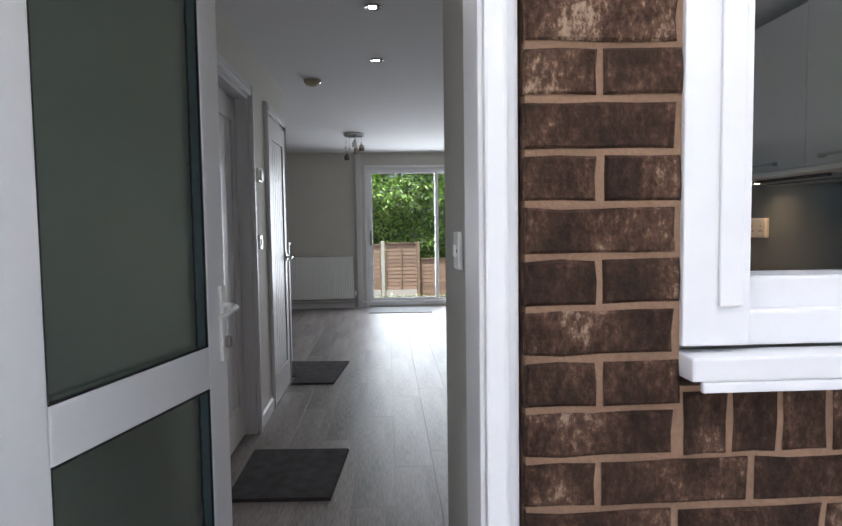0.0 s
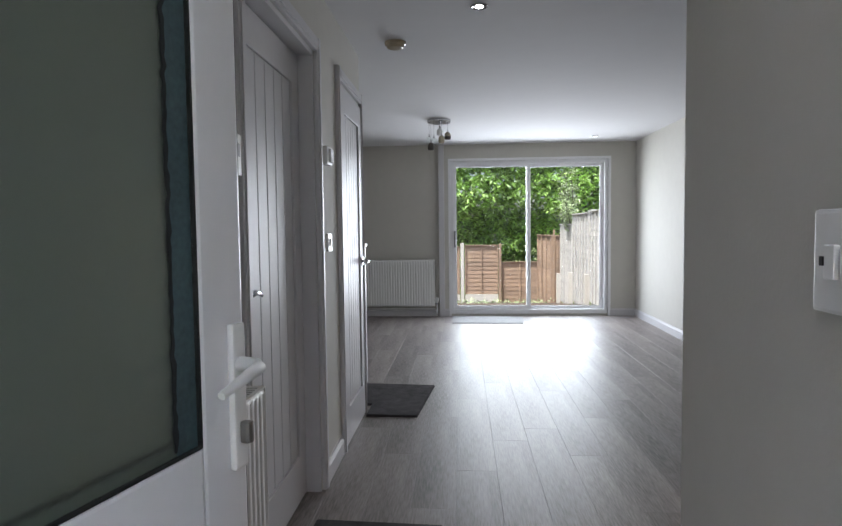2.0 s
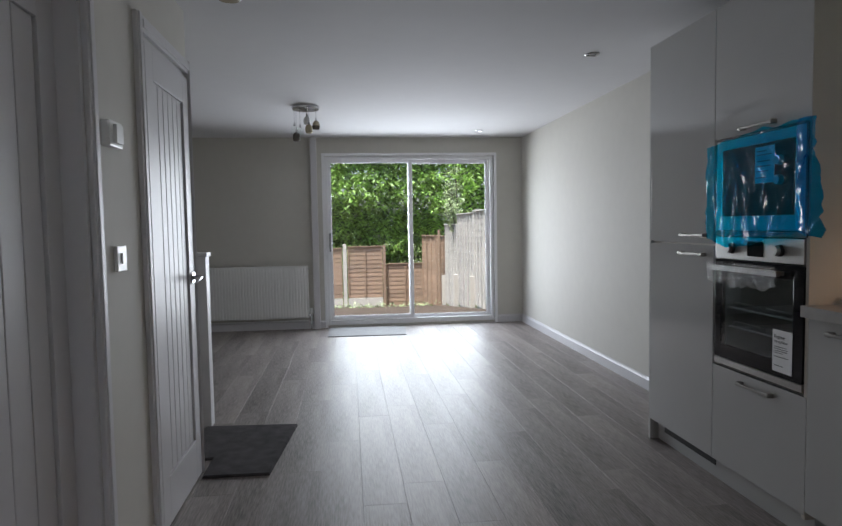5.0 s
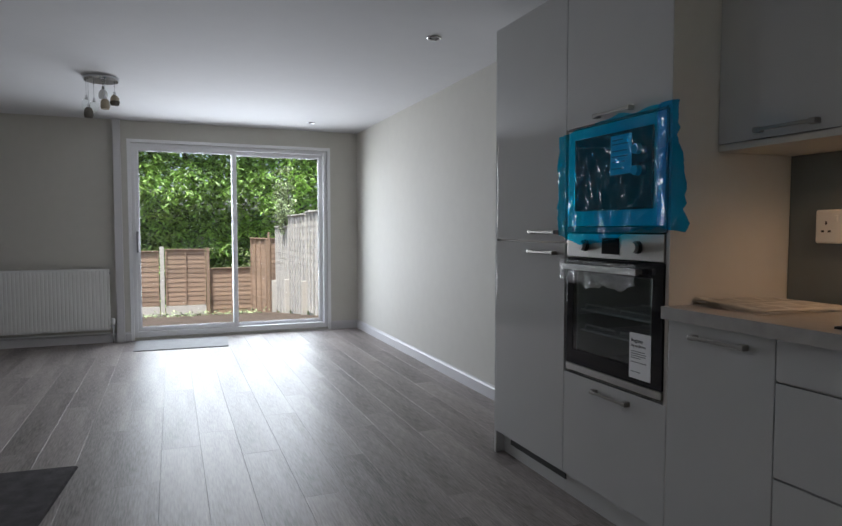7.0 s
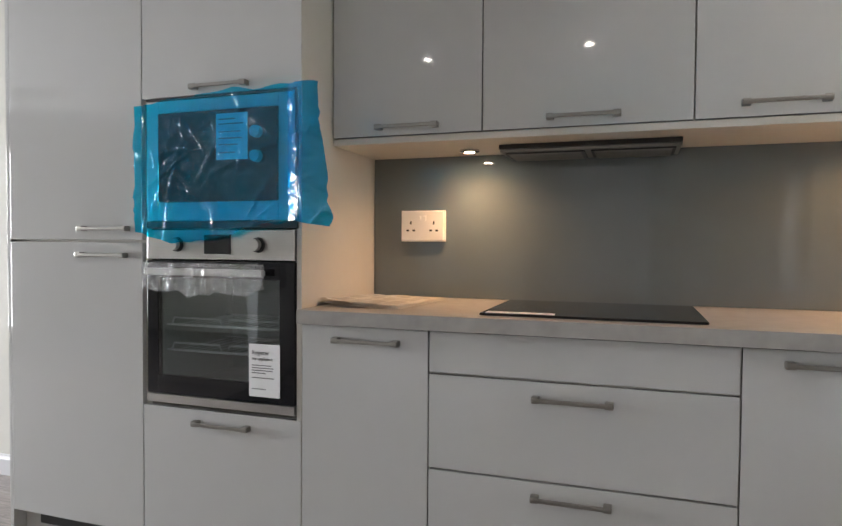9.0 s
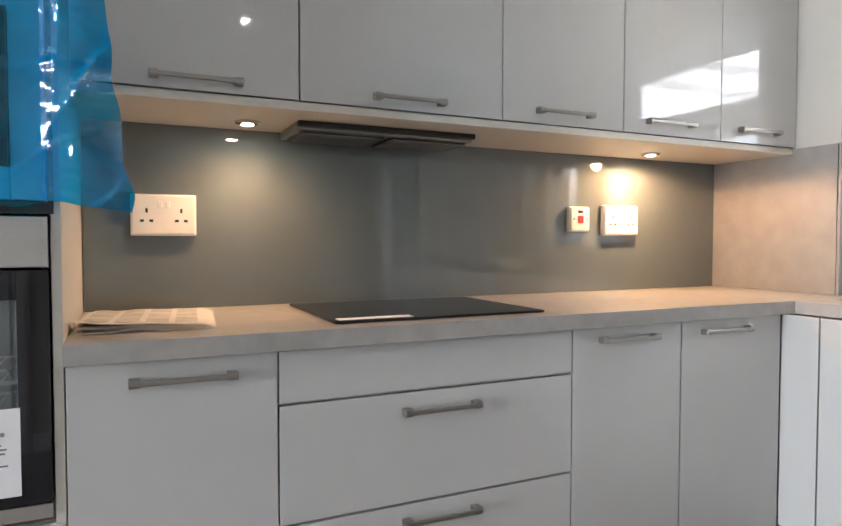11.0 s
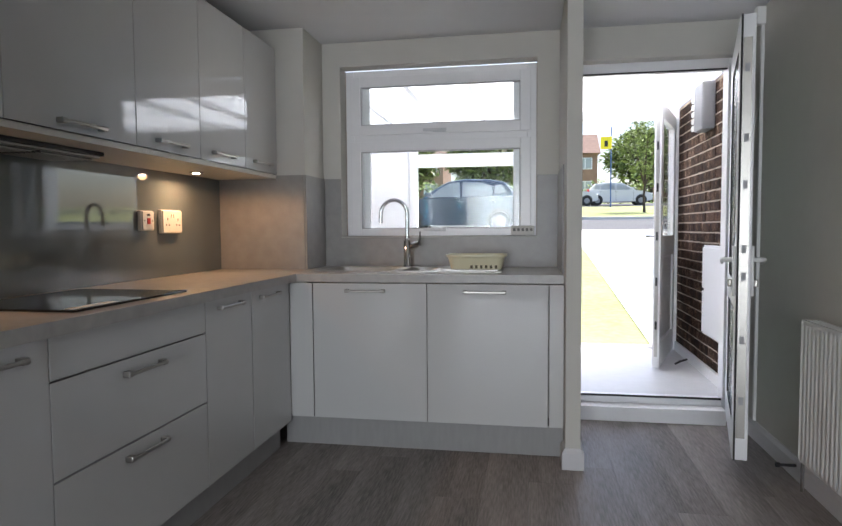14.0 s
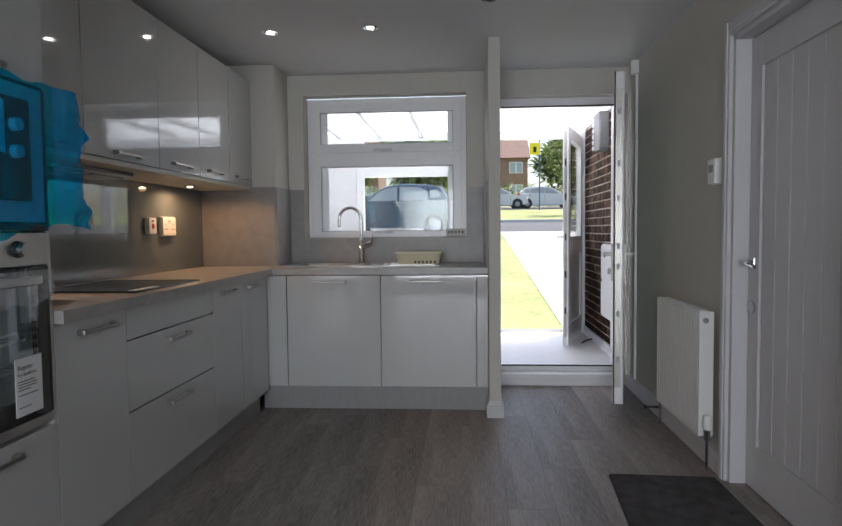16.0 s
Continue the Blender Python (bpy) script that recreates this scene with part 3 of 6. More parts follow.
# Seals at sill and head, plus a plain dark upright beside the jamb.
part("weather_seal", boxes(((0.88, 1.70, 0.125), (1.69, 1.712, 0.135)), ((1.733, 1.772, 0.09), (1.7405, 1.885, 2.035)), ((0.88, 1.70, 2.027), (1.69, 1.712, 2.035))), RUBBER, fd, "black rubber weather seals and a dark upright strip")
part("strike_plate", boxes(((1.727, 1.79, 1.045), (1.7325, 1.88, 1.105)), ((1.727, 1.79, 0.45), (1.7325, 1.87, 0.52))), BLACK, fd)

L, TH = 0.85, 0.062
leaf = thing("door_5", (0.885, 1.80, 0.0), "white front door with rippled obscure glass, standing open", "door", turn=76.0, kind="structure")


def lbox(*pairs, bevel=0.0):
    return boxes(*pairs, bevel=bevel)


zb, zm0, zm1, zt = 0.10, 0.765, 0.885, 2.045
HS, LS = 0.162, 0.103      # hinge stile, lock stile
part("leaf_frame", lbox(((0, 0, zb), (HS, TH, zt)), ((L - LS, 0, zb), (L, TH, zt)), ((HS, 0, zb), (L - LS, TH, zb + 0.14)), ((HS, 0, zm0), (L - LS, TH, zm1)),
                        ((HS, 0, zt - 0.12), (L - LS, TH, zt)), bevel=0.006), UPVC, leaf, local=True)
for z0, z1 in ((zb + 0.14, zm0), (zm1, zt - 0.12)):
    part("glass", lbox(((HS, 0.009, z0), (L - LS, 0.021, z1))), FROST, leaf, "greenish rippled obscure glass", local=True)
    for yy in (0.0062,):
        # Ragged dark strip draws the rear bead as refracted by the glass.
        bm = bmesh.new()
        n = max(2, int((z1 - z0) / 0.012))
        ring = []
        for i in range(n + 1):
            z = z0 + 0.01 + i * (z1 - z0 - 0.02) / n
            c = L - 0.152 + 0.006 * noise.noise(Vector((z * 60, z0, 1)))
            h = 0.002 + 0.007 * abs(noise.noise(Vector((z * 55, z0, 4))))
            ring.append([bm.verts.new(p) for p in ((c - h, yy, z), (c + h, yy, z), (c + h, yy + 0.002, z), (c - h, yy + 0.002, z))])
        for a, b in zip(ring, ring[1:]):
            for k in range(4):
                bm.faces.new((a[k], a[(k + 1) % 4], b[(k + 1) % 4], b[k]))
        part("spacer_bar", lbox(((L - 0.150, yy + 0.0005, z0 + 0.004), (L - LS - 0.006, yy + 0.0023, z1 - 0.004))), SPACER, leaf, "teal-grey spacer behind the glass edge", local=True)
        part("sealant_line", bm, RUBBER, leaf, "ragged dark line drawn as the bead's refraction", local=True)
    for yy in (0.002, TH - 0.008):
        part("bead", lbox(((HS, yy, z0), (HS + 0.004, yy + 0.005, z1)), ((L - LS - 0.004, yy, z0), (L - LS, yy + 0.005, z1)), ((HS + 0.004, yy, z0), (L - LS - 0.004, yy + 0.005, z0 + 0.005)), ((HS + 0.004, yy, z1 - 0.005), (L - LS - 0.004, yy + 0.005, z1))), RUBBER, leaf, "black glazing bead", local=True)
for sgn, y0 in ((-1, 0.0), (1, TH)):
    plate = part("handle_plate", lbox(((L - 0.045, y0, 0.83), (L - 0.013, y0 + sgn * 0.012, 1.052)), bevel=0.005), PLASTIC, leaf, "white handle plate", local=True)
    bm = bmesh.new()
    tube(bm, [(L - 0.03, y0 + sgn * 0.01, 0.99), (L - 0.03, y0 + sgn * 0.042, 0.99), (L - 0.04, y0 + sgn * 0.052, 0.99), (L - 0.075, y0 + sgn * 0.054, 0.984), (L - 0.13, y0 + sgn * 0.05, 0.97)], [0.012, 0.011, 0.010, 0.009, 0.006])
    part("lever", bm, PLASTIC, plate, smooth=True, local=True)
    bm = boxes(((L - 0.037, y0 + sgn * 0.012, 0.87), (L - 0.021, y0 + sgn * 0.03, 0.905)), bevel=0.006)
    part("lock_cylinder", bm, NICKEL, plate, "brass-toned lock cylinder", local=True)
part("lock_strip", lbox(((L, TH / 2 - 0.018, zb + 0.1), (L + 0.003, TH / 2 + 0.018, zt - 0.1)), bevel=0.0), NICKEL, leaf, "steel multi-point lock strip", local=True)
for z in (0.35, 0.62, 0.9, 1.02, 1.3, 1.5, 1.8):
    part("lock_keep", lbox(((L + 0.003, TH / 2 - 0.009, z), (L + 0.006, TH / 2 + 0.009, z + 0.035))), GREYPLASTIC, leaf, "dark lock slot", local=True)
part("edge_seal", lbox(((L, 0.004, zb), (L + 0.004, 0.012, zt))), RUBBER, leaf, "black rubber edge seal", local=True)

# ---- kitchen ----
def bow_handle(parent, face, c, z, length=0.21):
    """Flat bow handle along the run; face 'x' looks to -x, 'y' to +y."""
    h = length / 2
    if face == "x":
        f = XFACE
        bm = boxes(((f - 0.028, c - h, z - 0.006), (f - 0.021, c + h, z + 0.006)), ((f - 0.026, c - h, z - 0.009), (f, c - h + 0.022, z + 0.009)), ((f - 0.026, c + h - 0.022, z - 0.009), (f, c + h, z + 0.009)), bevel=0.003)
    else:
        f = YS
        bm = boxes(((c - h, f + 0.021, z - 0.006), (c + h, f + 0.028, z + 0.006)), ((c - h, f, z - 0.009), (c - h + 0.022, f + 0.026, z + 0.009)), ((c + h - 0.022, f, z - 0.009), (c + h, f + 0.026, z + 0.009)), bevel=0.003)
    part("handle", bm, NICKEL, parent, "satin metal bow handle")


XFACE = XF


def front_x(unit, y0, y1, z0, z1, handle=None, name="door"):
    d = part(name, boxes(((XFACE, y0 + 0.002, z0 + 0.002), (XFACE + 0.018, y1 - 0.002, z1 - 0.002)), bevel=0.0018), CABINET, unit)
    if handle:
        bow_handle(d, "x", *handle)
    return d


def carcass_x(name, y0, y1, z0, z1, label, category, depth_to=XR - 0.002):
    u = thing(name, ((XFACE + depth_to) / 2, (y0 + y1) / 2, z0), label, category, "fitted kitchen units")
    part("body", boxes(((XFACE + 0.020, y0 + 0.001, z0), (depth_to, y1 - 0.001, z1))), CARCASS, u)
    return u


ZU = 2.165
fr = carcass_x("fridge_cabinet", 5.14, 5.74, 0.115, ZU, "tall pale grey gloss cabinet housing a fridge freezer", "cabinet")
front_x(fr, 5.14, 5.74, 1.11, ZU, (5.295, 1.15))
front_x(fr, 5.14, 5.74, 0.115, 1.105, (5.305, 1.06))
part("end_panel", boxes(((XFACE + 0.001, 5.74, 0.0), (XRL - 0.003, 5.757, ZU)), bevel=0.001), CABINET, fr)
solid("plinth", boxes(((XFACE + 0.05, 4.545, 0.0), (XFACE + 0.066, 5.738, 0.112)), bevel=0.001), CABINET, "pale gloss plinth under the tall cabinets", "plinth", base=(XFACE + 0.06, 5.1, 0))
solid("plinth_vent", boxes(((XFACE + 0.044, 5.18, 0.06), (XFACE + 0.049, 5.66, 0.095))), BLACK, "dark slotted vent grille in the plinth", "vent", base=(XFACE + 0.046, 5.4, 0.06))

ov = thing("oven_cabinet", (3.5, 4.84, 0.115), "tall pale grey gloss cabinet round built-in oven", "cabinet", "fitted kitchen units")
part("lower_box", boxes(((XFACE + 0.02, 4.559, 0.115), (XR - 0.002, 5.139, 0.56))), CARCASS, ov)
part("upper_box", boxes(((XFACE + 0.02, 4.559, 1.577), (XR - 0.002, 5.139, ZU - 0.001))), CARCASS, ov)
part("inner_side", boxes(((XFACE + 0.02, 5.121, 0.561), (XR - 0.002, 5.139, 1.576))), CARCASS, ov)
part("back", boxes(((XR - 0.02, 4.559, 0.561), (XR - 0.003, 5.120, 1.576))), CARCASS, ov)
part("side_panel", boxes(((XFACE + 0.002, 4.541, 0.1), (XR - 0.002, 4.558, ZU)), bevel=0.001), CARCASS, ov, "cream side panel")
front_x(ov, 4.54, 5.14, 1.575, ZU, (4.83, 1.60))
front_x(ov, 4.54, 5.14, 0.115, 0.562, (4.825, 0.52), "drawer_front")

# oven
XO = XFACE - 0.004
o = thing("oven", (3.4, 4.84, 0.57), "built-in oven with steel fascia and black glass door", "oven")
part("fascia", boxes(((XO, 4.562, 1.05), (XO + 0.03, 5.118, 1.145)), bevel=0.002), STEEL, o)
part("display", boxes(((XO - 0.002, 4.79, 1.068), (XO, 4.89, 1.13))), BLACK_GLASS, o, "black glass clock display")
for y in (4.995, 4.69):
    bm = bmesh.new()
    rod(bm, (XO, y, 1.098), (XO - 0.012, y, 1.098), 0.024, 0.022, 24)
    k = part("knob", bm, BLACK, o, "black control knob with steel cap", smooth=True)
    bm = bmesh.new()
    rod(bm, (XO - 0.012, y, 1.098), (XO - 0.027, y, 1.098), 0.019, 0.018, 24)
    part("cap", bm, STEEL, k, smooth=True)
dr = part("door_frame", boxes(((XO, 4.562, 0.605), (XO + 0.022, 4.615, 1.045)), ((XO, 5.075, 0.605), (XO + 0.022, 5.118, 1.045)), ((XO, 4.615, 0.605), (XO + 0.022, 5.075, 0.665)), ((XO, 4.615, 0.99), (XO + 0.022, 5.075, 1.045)), bevel=0.001), BLACK_GLASS, o, "black glass door")
part("door_window", boxes(((XO + 0.002, 4.615, 0.665), (XO + 0.008, 5.075, 0.99))), OVEN_WINDOW, dr, "dark see-through door glass")
part("cavity", boxes(((XO + 0.4, 4.62, 0.62), (XO + 0.41, 5.07, 1.03)), ((XO + 0.025, 4.60, 0.62), (XO + 0.41, 4.62, 1.03)), ((XO + 0.025, 5.07, 0.62), (XO + 0.41, 5.09, 1.03)), ((XO + 0.025, 4.62, 0.61), (XO + 0.41, 5.07, 0.62)), ((XO + 0.025, 4.62, 1.03), (XO + 0.41, 5.07, 1.04))), CAVITY, o)
for z in (0.745, 0.83):
    bm = bmesh.new()
    rod(bm, (XO + 0.04, 4.62, z), (XO + 0.04, 5.07, z), 0.0042, seg=6)
    rod(bm, (XO + 0.36, 4.62, z), (XO + 0.36, 5.07, z), 0.003, seg=6)
    tube(bm, [(XO + 0.05, 4.63, z), (XO + 0.05, 4.64, z + 0.022), (XO + 0.05, 4.83, z + 0.022), (XO + 0.05, 4.84, z)], 0.0034, 6)
    tube(bm, [(XO + 0.05, 4.86, z), (XO + 0.05, 4.87, z + 0.022), (XO + 0.05, 5.05, z + 0.022), (XO + 0.05, 5.06, z)], 0.0034, 6)
    for i in range(12):
        y = 4.65 + i * 0.035
        rod(bm, (XO + 0.04, y, z), (XO + 0.36, y, z), 0.0018, seg=5)
    part("rack", bm, SATIN, o, "chrome wire shelf", smooth=True)
part("trim_strip", boxes(((XO - 0.001, 4.562, 0.575), (XO + 0.022, 5.118, 0.602)), bevel=0.001), STEEL, o)
bm = boxes(((XO - 0.045, 4.65, 1.0), (XO - 0.03, 5.09, 1.022)), ((XO - 0.03, 4.665, 1.003), (XO, 4.685, 1.019)), ((XO - 0.03, 5.055, 1.003), (XO, 5.075, 1.019)), bevel=0.002)
part("handle", bm, STEEL, o, "steel bar handle")


def crumpled(y0, y1, z0, z1, x, amp, seed, nu=46, nv=12, sag=0.0):
    """A creased thin sheet standing across y and z."""
    bm = bmesh.new()
    rows = []
    for j in range(nv + 1):
        row = []
        for i in range(nu + 1):
            u, v = i / nu, j / nv
            p = Vector((u * (y1 - y0) * 22, v * (z1 - z0) * 22, seed))
            n = noise.noise(p) + 0.6 * abs(noise.noise(p * 2.3)) + 0.3 * noise.noise(p * 5.0)
            e = noise.noise(Vector((u * 9, seed, v * 3))) * 0.018
            z = z0 + v * (z1 - z0) + e * (1 - v) - sag * (1 - v) * (math.sin(u * math.pi) ** 2 * 0.5 + 0.5 * abs(math.sin(u * 9)))
            row.append(bm.verts.new((x - amp * n - amp * 0.6, y0 + u * (y1 - y0), z)))
        rows.append(row)
    for a, b in zip(rows, rows[1:]):
        for i in range(nu):
            bm.faces.new((a[i], a[i + 1], b[i + 1], b[i]))
    return bm


solid("handle_wrap", crumpled(4.63, 5.085, 0.965, 1.04, XO - 0.052, 0.013, 3.0, nu=90, nv=22, sag=0.03), CLEAR_WRAP, "crumpled clear packing wrap on the oven handle", "packaging", base=(XO - 0.05, 4.85, 0.965))


def lettering(text, size, m, mat, parent):
    """Printed words as thin flat mesh."""
    c = bpy.data.curves.new("words", "FONT")
    c.body, c.size, c.extrude = text, size, 0.0002
    tmp = bpy.data.objects.new("words", c)
    scene.collection.objects.link(tmp)
    me = bpy.data.meshes.new_from_object(tmp)
    bpy.data.objects.remove(tmp)
    me.materials.clear()
    me.materials.append(mat)
    me.transform(m)
    me.transform(PLACE[parent.name].inverted())
    ob = new("print", me)
    ob.parent = parent
    PLACE[ob.name] = PLACE[parent.name]
    return ob


def facing_minus_x(x, y, z):
    return Matrix.Translation((x, y, z)) @ Matrix(((0, 0, -1, 0), (-1, 0, 0, 0), (0, 1, 0, 0), (0, 0, 0, 1)))


tag = thing("appliance_label", (XO - 0.003, 4.667, 0.625), "white printed card stuck on the oven door", "label")
part("card", boxes(((XO - 0.0025, 4.612, 0.625), (XO - 0.001, 4.722, 0.79))), LABEL, tag)
lettering("Register", 0.019, facing_minus_x(XO - 0.003, 4.712, 0.757), DARKINK, tag)
lettering("my appliance", 0.0145, facing_minus_x(XO - 0.003, 4.712, 0.740), DARKINK, tag)
for z, w in ((0.722, 0.07), (0.714, 0.078), (0.706, 0.075), (0.698, 0.05), (0.683, 0.08), (0.648, 0.05)):
    part("print_line", boxes(((XO - 0.003, 4.712 - w, z), (XO - 0.0026, 4.712, z + 0.003))), INK, tag)

# microwave in its film
mw = thing("microwave", (3.4, 4.84, 1.16), "built-in microwave with black glass door", "microwave")
XM = XFACE - 0.002
part("frame", boxes(((XM, 4.562, 1.175), (XM + 0.02, 4.62, 1.565)), ((XM, 5.07, 1.175), (XM + 0.02, 5.118, 1.565)), ((XM, 4.62, 1.175), (XM + 0.02, 5.07, 1.235)), ((XM, 4.62, 1.525), (XM + 0.02, 5.07, 1.565)), bevel=0.002), SATIN, mw)
part("door", boxes(((XM - 0.006, 4.622, 1.237), (XM + 0.02, 5.068, 1.523)), bevel=0.002), BLACK_GLASS, mw)
# Black strips draw the shaded gap between microwave and niche.
part("edge_trim", boxes(((XM - 0.003, 4.552, 1.150), (XM + 0.02, 4.5605, 1.568)), ((XM - 0.003, 4.5605, 1.150), (XM + 0.02, 5.119, 1.172)), ((XM - 0.003, 4.5605, 1.567), (XM + 0.02, 5.119, 1.573))), BLACK, mw, "black strips standing in for the gap round the microwave")
part("body", boxes(((XM + 0.022, 4.57, 1.18), (XM + 0.4, 5.11, 1.56))), BLACK, mw)
for z in (1.447, 1.372):
    bm = bmesh.new()
    rod(bm, (XM - 0.006, 4.69, z), (XM - 0.026, 4.69, z), 0.019, 0.0175, 20)
    part("knob", bm, SATIN, mw, smooth=True)
part("sticker", boxes(((XM - 0.008, 4.725, 1.365), (XM - 0.0065, 4.84, 1.51))), LABEL, mw, "printed sticker")
for z, w in ((1.49, 0.06), (1.475, 0.09), (1.45, 0.08), (1.43, 0.085), (1.41, 0.07), (1.385, 0.06)):
    part("print_line", boxes(((XM - 0.009, 4.83 - w, z), (XM - 0.0082, 4.83, z + 0.004))), INK, mw)


def film_sheet(first, last):
    """Film pulled over the microwave with a loose flap past its edge."""
    bm = bmesh.new()
    nu, nv = 150, 90
    rng = random.Random(12)
    folds = [(rng.uniform(0.0, 1.0), rng.uniform(0.0, 1.0), rng.uniform(0.2, 2.6), rng.uniform(0.10, 0.35), rng.uniform(0.006, 0.013), rng.uniform(0.003, 0.010)) for _ in range(34)]
    rows = []
    for j in range(nv + 1):
        row = []
        for i in range(first, last + 1):
            u, v = i / nu, j / nv
            y = 5.135 - u * 0.672
            p = Vector((u * 3.2 + v * 1.4, v * 2.2 - u, 2.0))
            crease = abs(noise.noise(p)) * 0.009 + abs(noise.noise(p * 2.7)) * 0.007 + abs(noise.noise(p * 6.5)) * 0.003
            for fu, fv, ang, ln, wd, hi in folds:
                du, dv = (u - fu) * 0.69, (v - fv) * 0.42
                along, across = du * math.cos(ang) + dv * math.sin(ang), -du * math.sin(ang) + dv * math.cos(ang)
                if abs(across) < wd and abs(along) < ln:
                    crease += hi * (1 - abs(across) / wd) * (1 - abs(along) / ln)
            flap = max(0.0, (u - 0.845) / 0.155)
            x = XM - 0.030 - crease * (1 + 2.2 * flap) - 0.035 * math.sin(flap * 2.2) + 0.03 * flap * flap
            if u < 0.03:
                x -= 0.004
            low = 1.145 - 0.03 * math.sin(u * 5.5 + 0.3) - 0.012 * noise.noise(Vector((u * 12, 0, 7))) - 0.02 * (1 - abs(2 * u - 1)) + 0.012 * flap
            high = 1.545 + 0.03 * min(1, u * 2.2) + 0.010 * noise.noise(Vector((u * 8, 5, 1))) - 0.012 * flap
            z = low + v * (high - low) + flap * 0.03 * (v - 0.6)
            y -= flap * 0.045 * (1 - v) + 0.012 * noise.noise(Vector((v * 6, 3, 9))) * (u > 0.9)
            row.append(bm.verts.new((x, y, z)))
        rows.append(row)
    for a, b in zip(rows, rows[1:]):
        for i in range(last - first):
            bm.faces.new((a[i], a[i + 1], b[i + 1], b[i]))
    return bm


pfilm = thing("protective_film", (XM - 0.03, 4.8, 1.13), "creased blue protective film hanging over the microwave", "packaging")
part("front_sheet", film_sheet(0, 127), BLUE_FILM, pfilm, smooth=True)
part("loose_flap", film_sheet(127, 150), FLAP_FILM, pfilm, "deeper blue doubled loose flap", smooth=True)

# base units, long run
b1 = carcass_x("base_cabinet", 4.133, 4.54, 0.13, 0.862, "pale grey gloss base cabinet under concrete-look worktop", "cabinet")
front_x(b1, 4.133, 4.54, 0.13, 0.86, (4.325, 0.818))
b2 = carcass_x("drawer_unit", 3.335, 4.133, 0.13, 0.862, "pale grey gloss drawer unit under the hob", "cabinet")
front_x(b2, 3.335, 4.133, 0.74, 0.86, None, "drawer_front")
front_x(b2, 3.335, 4.133, 0.468, 0.738, (3.735, 0.692), "drawer_front")
front_x(b2, 3.335, 4.133, 0.13, 0.466, (3.735, 0.425), "drawer_front")
b3 = carcass_x("corner_cabinet", 2.50, 3.335, 0.13, 0.862, "pale grey gloss corner cabinet with two doors", "cabinet")
front_x(b3, 2.93, 3.335, 0.13, 0.86, (3.14, 0.824))
front_x(b3, 2.481, 2.928, 0.13, 0.86, (2.745, 0.824))
solid("plinth", boxes(((XFACE + 0.05, 2.52, 0.0), (XFACE + 0.066, 4.54, 0.127))), PLINTH, "brushed grey plinth under the base cabinets", "plinth", base=(XFACE + 0.06, 3.5, 0))
# sink run
for x0, x1, h in ((2.487, 3.087, 2.805), (1.887, 2.487, 2.198)):
    u = thing("sink_cabinet" if x1 > 3 else "dishwasher_cabinet", ((x0 + x1) / 2, 2.2, 0.155), "pale grey gloss cabinet under the sink worktop", "cabinet", "fitted kitchen units")
    part("body", boxes(((x0 + 0.001, YF + 0.01, 0.155), (x1 - 0.001, YS - 0.02, 0.70))), CARCASS, u)
    d = part("door", boxes(((x0 + 0.002, YS - 0.018, 0.157), (x1 - 0.002, YS, 0.860)), bevel=0.0018), CABINET, u)
    bow_handle(d, "y", h, 0.822)
solid("filler_panel", boxes(((3.090, YS - 0.018, 0.157), (3.212, YS, 0.860)), bevel=0.001), CABINET, "pale gloss corner filler panel", "panel", base=(3.15, YS, 0.157))
solid("filler_panel", boxes(((1.815, YS - 0.018, 0.157), (1.884, YS - 0.004, 0.860)), bevel=0.001), CABINET, "pale gloss filler panel beside the partition", "panel", base=(1.84, YS, 0.157))
solid("plinth", boxes(((1.815, YS - 0.062, 0.0), (3.26, YS - 0.046, 0.152))), PLINTH, "brushed grey plinth under the sink cabinets", "plinth", base=(2.5, YS - 0.05, 0))

# worktop with the sink cut out
SX0, SX1, SY0, SY1 = 2.50, 3.11, 1.91, 2.27
solid("worktop", slab((1.815, SX0, SX1, XF - 0.032, XR - 0.002), (YF + 0.002, SY0, SY1, 2.46, 4.54), ((1, 1), (0, 3), (1, 3), (2, 3)), lambda u, v, w: (u, v, 0.864 + w), ZT - 0.864),
      WORKTOP, "grey concrete-look laminate worktop in an L", "worktop", base=(3.3, 2.5, 0.864))
setting("trim_splash", boxes(((XR - 0.010, 2.133, ZT + 0.001), (XR - 0.002, 4.538, 1.447))), SPLASH, "smoked grey glass splashback")
setting("trim_upstand", boxes(((3.25, 2.132, ZT + 0.001), (XR - 0.011, 2.142, 1.447)), ((3.238, YF + 0.011, ZT + 0.001), (3.2465, 2.142, 1.447)), ((WX1, YF + 0.002, ZT + 0.001), (3.237, YF + 0.010, 1.447)),
                              ((1.815, YF + 0.002, ZT + 0.001), (WX0, YF + 0.010, 1.447)), ((WX0, YF + 0.002, ZT + 0.001), (WX1, YF + 0.010, WZ0 - 0.006)), ((1.814, YF + 0.011, ZT + 0.001), (1.821, 2.40, 1.447))), UPSTAND, "grey concrete-look wall panels above the worktop")

# wall units
XW = 3.413
XFACE = XW
joints = (2.133, 2.535, 2.978, 3.435, 4.032, 4.538)
hand = ((2.345, 1.497), (2.78, 1.492), (3.215, 1.488), (3.732, 1.48), (4.275, 1.478))
for (y0, y1), h in zip(zip(joints, joints[1:]), hand):
    u = carcass_x("wall_cabinet", y0, y1, 1.45, ZU, "pale grey gloss wall cabinet with one door", "cabinet")
    front_x(u, y0, y1, 1.45, ZU, h)
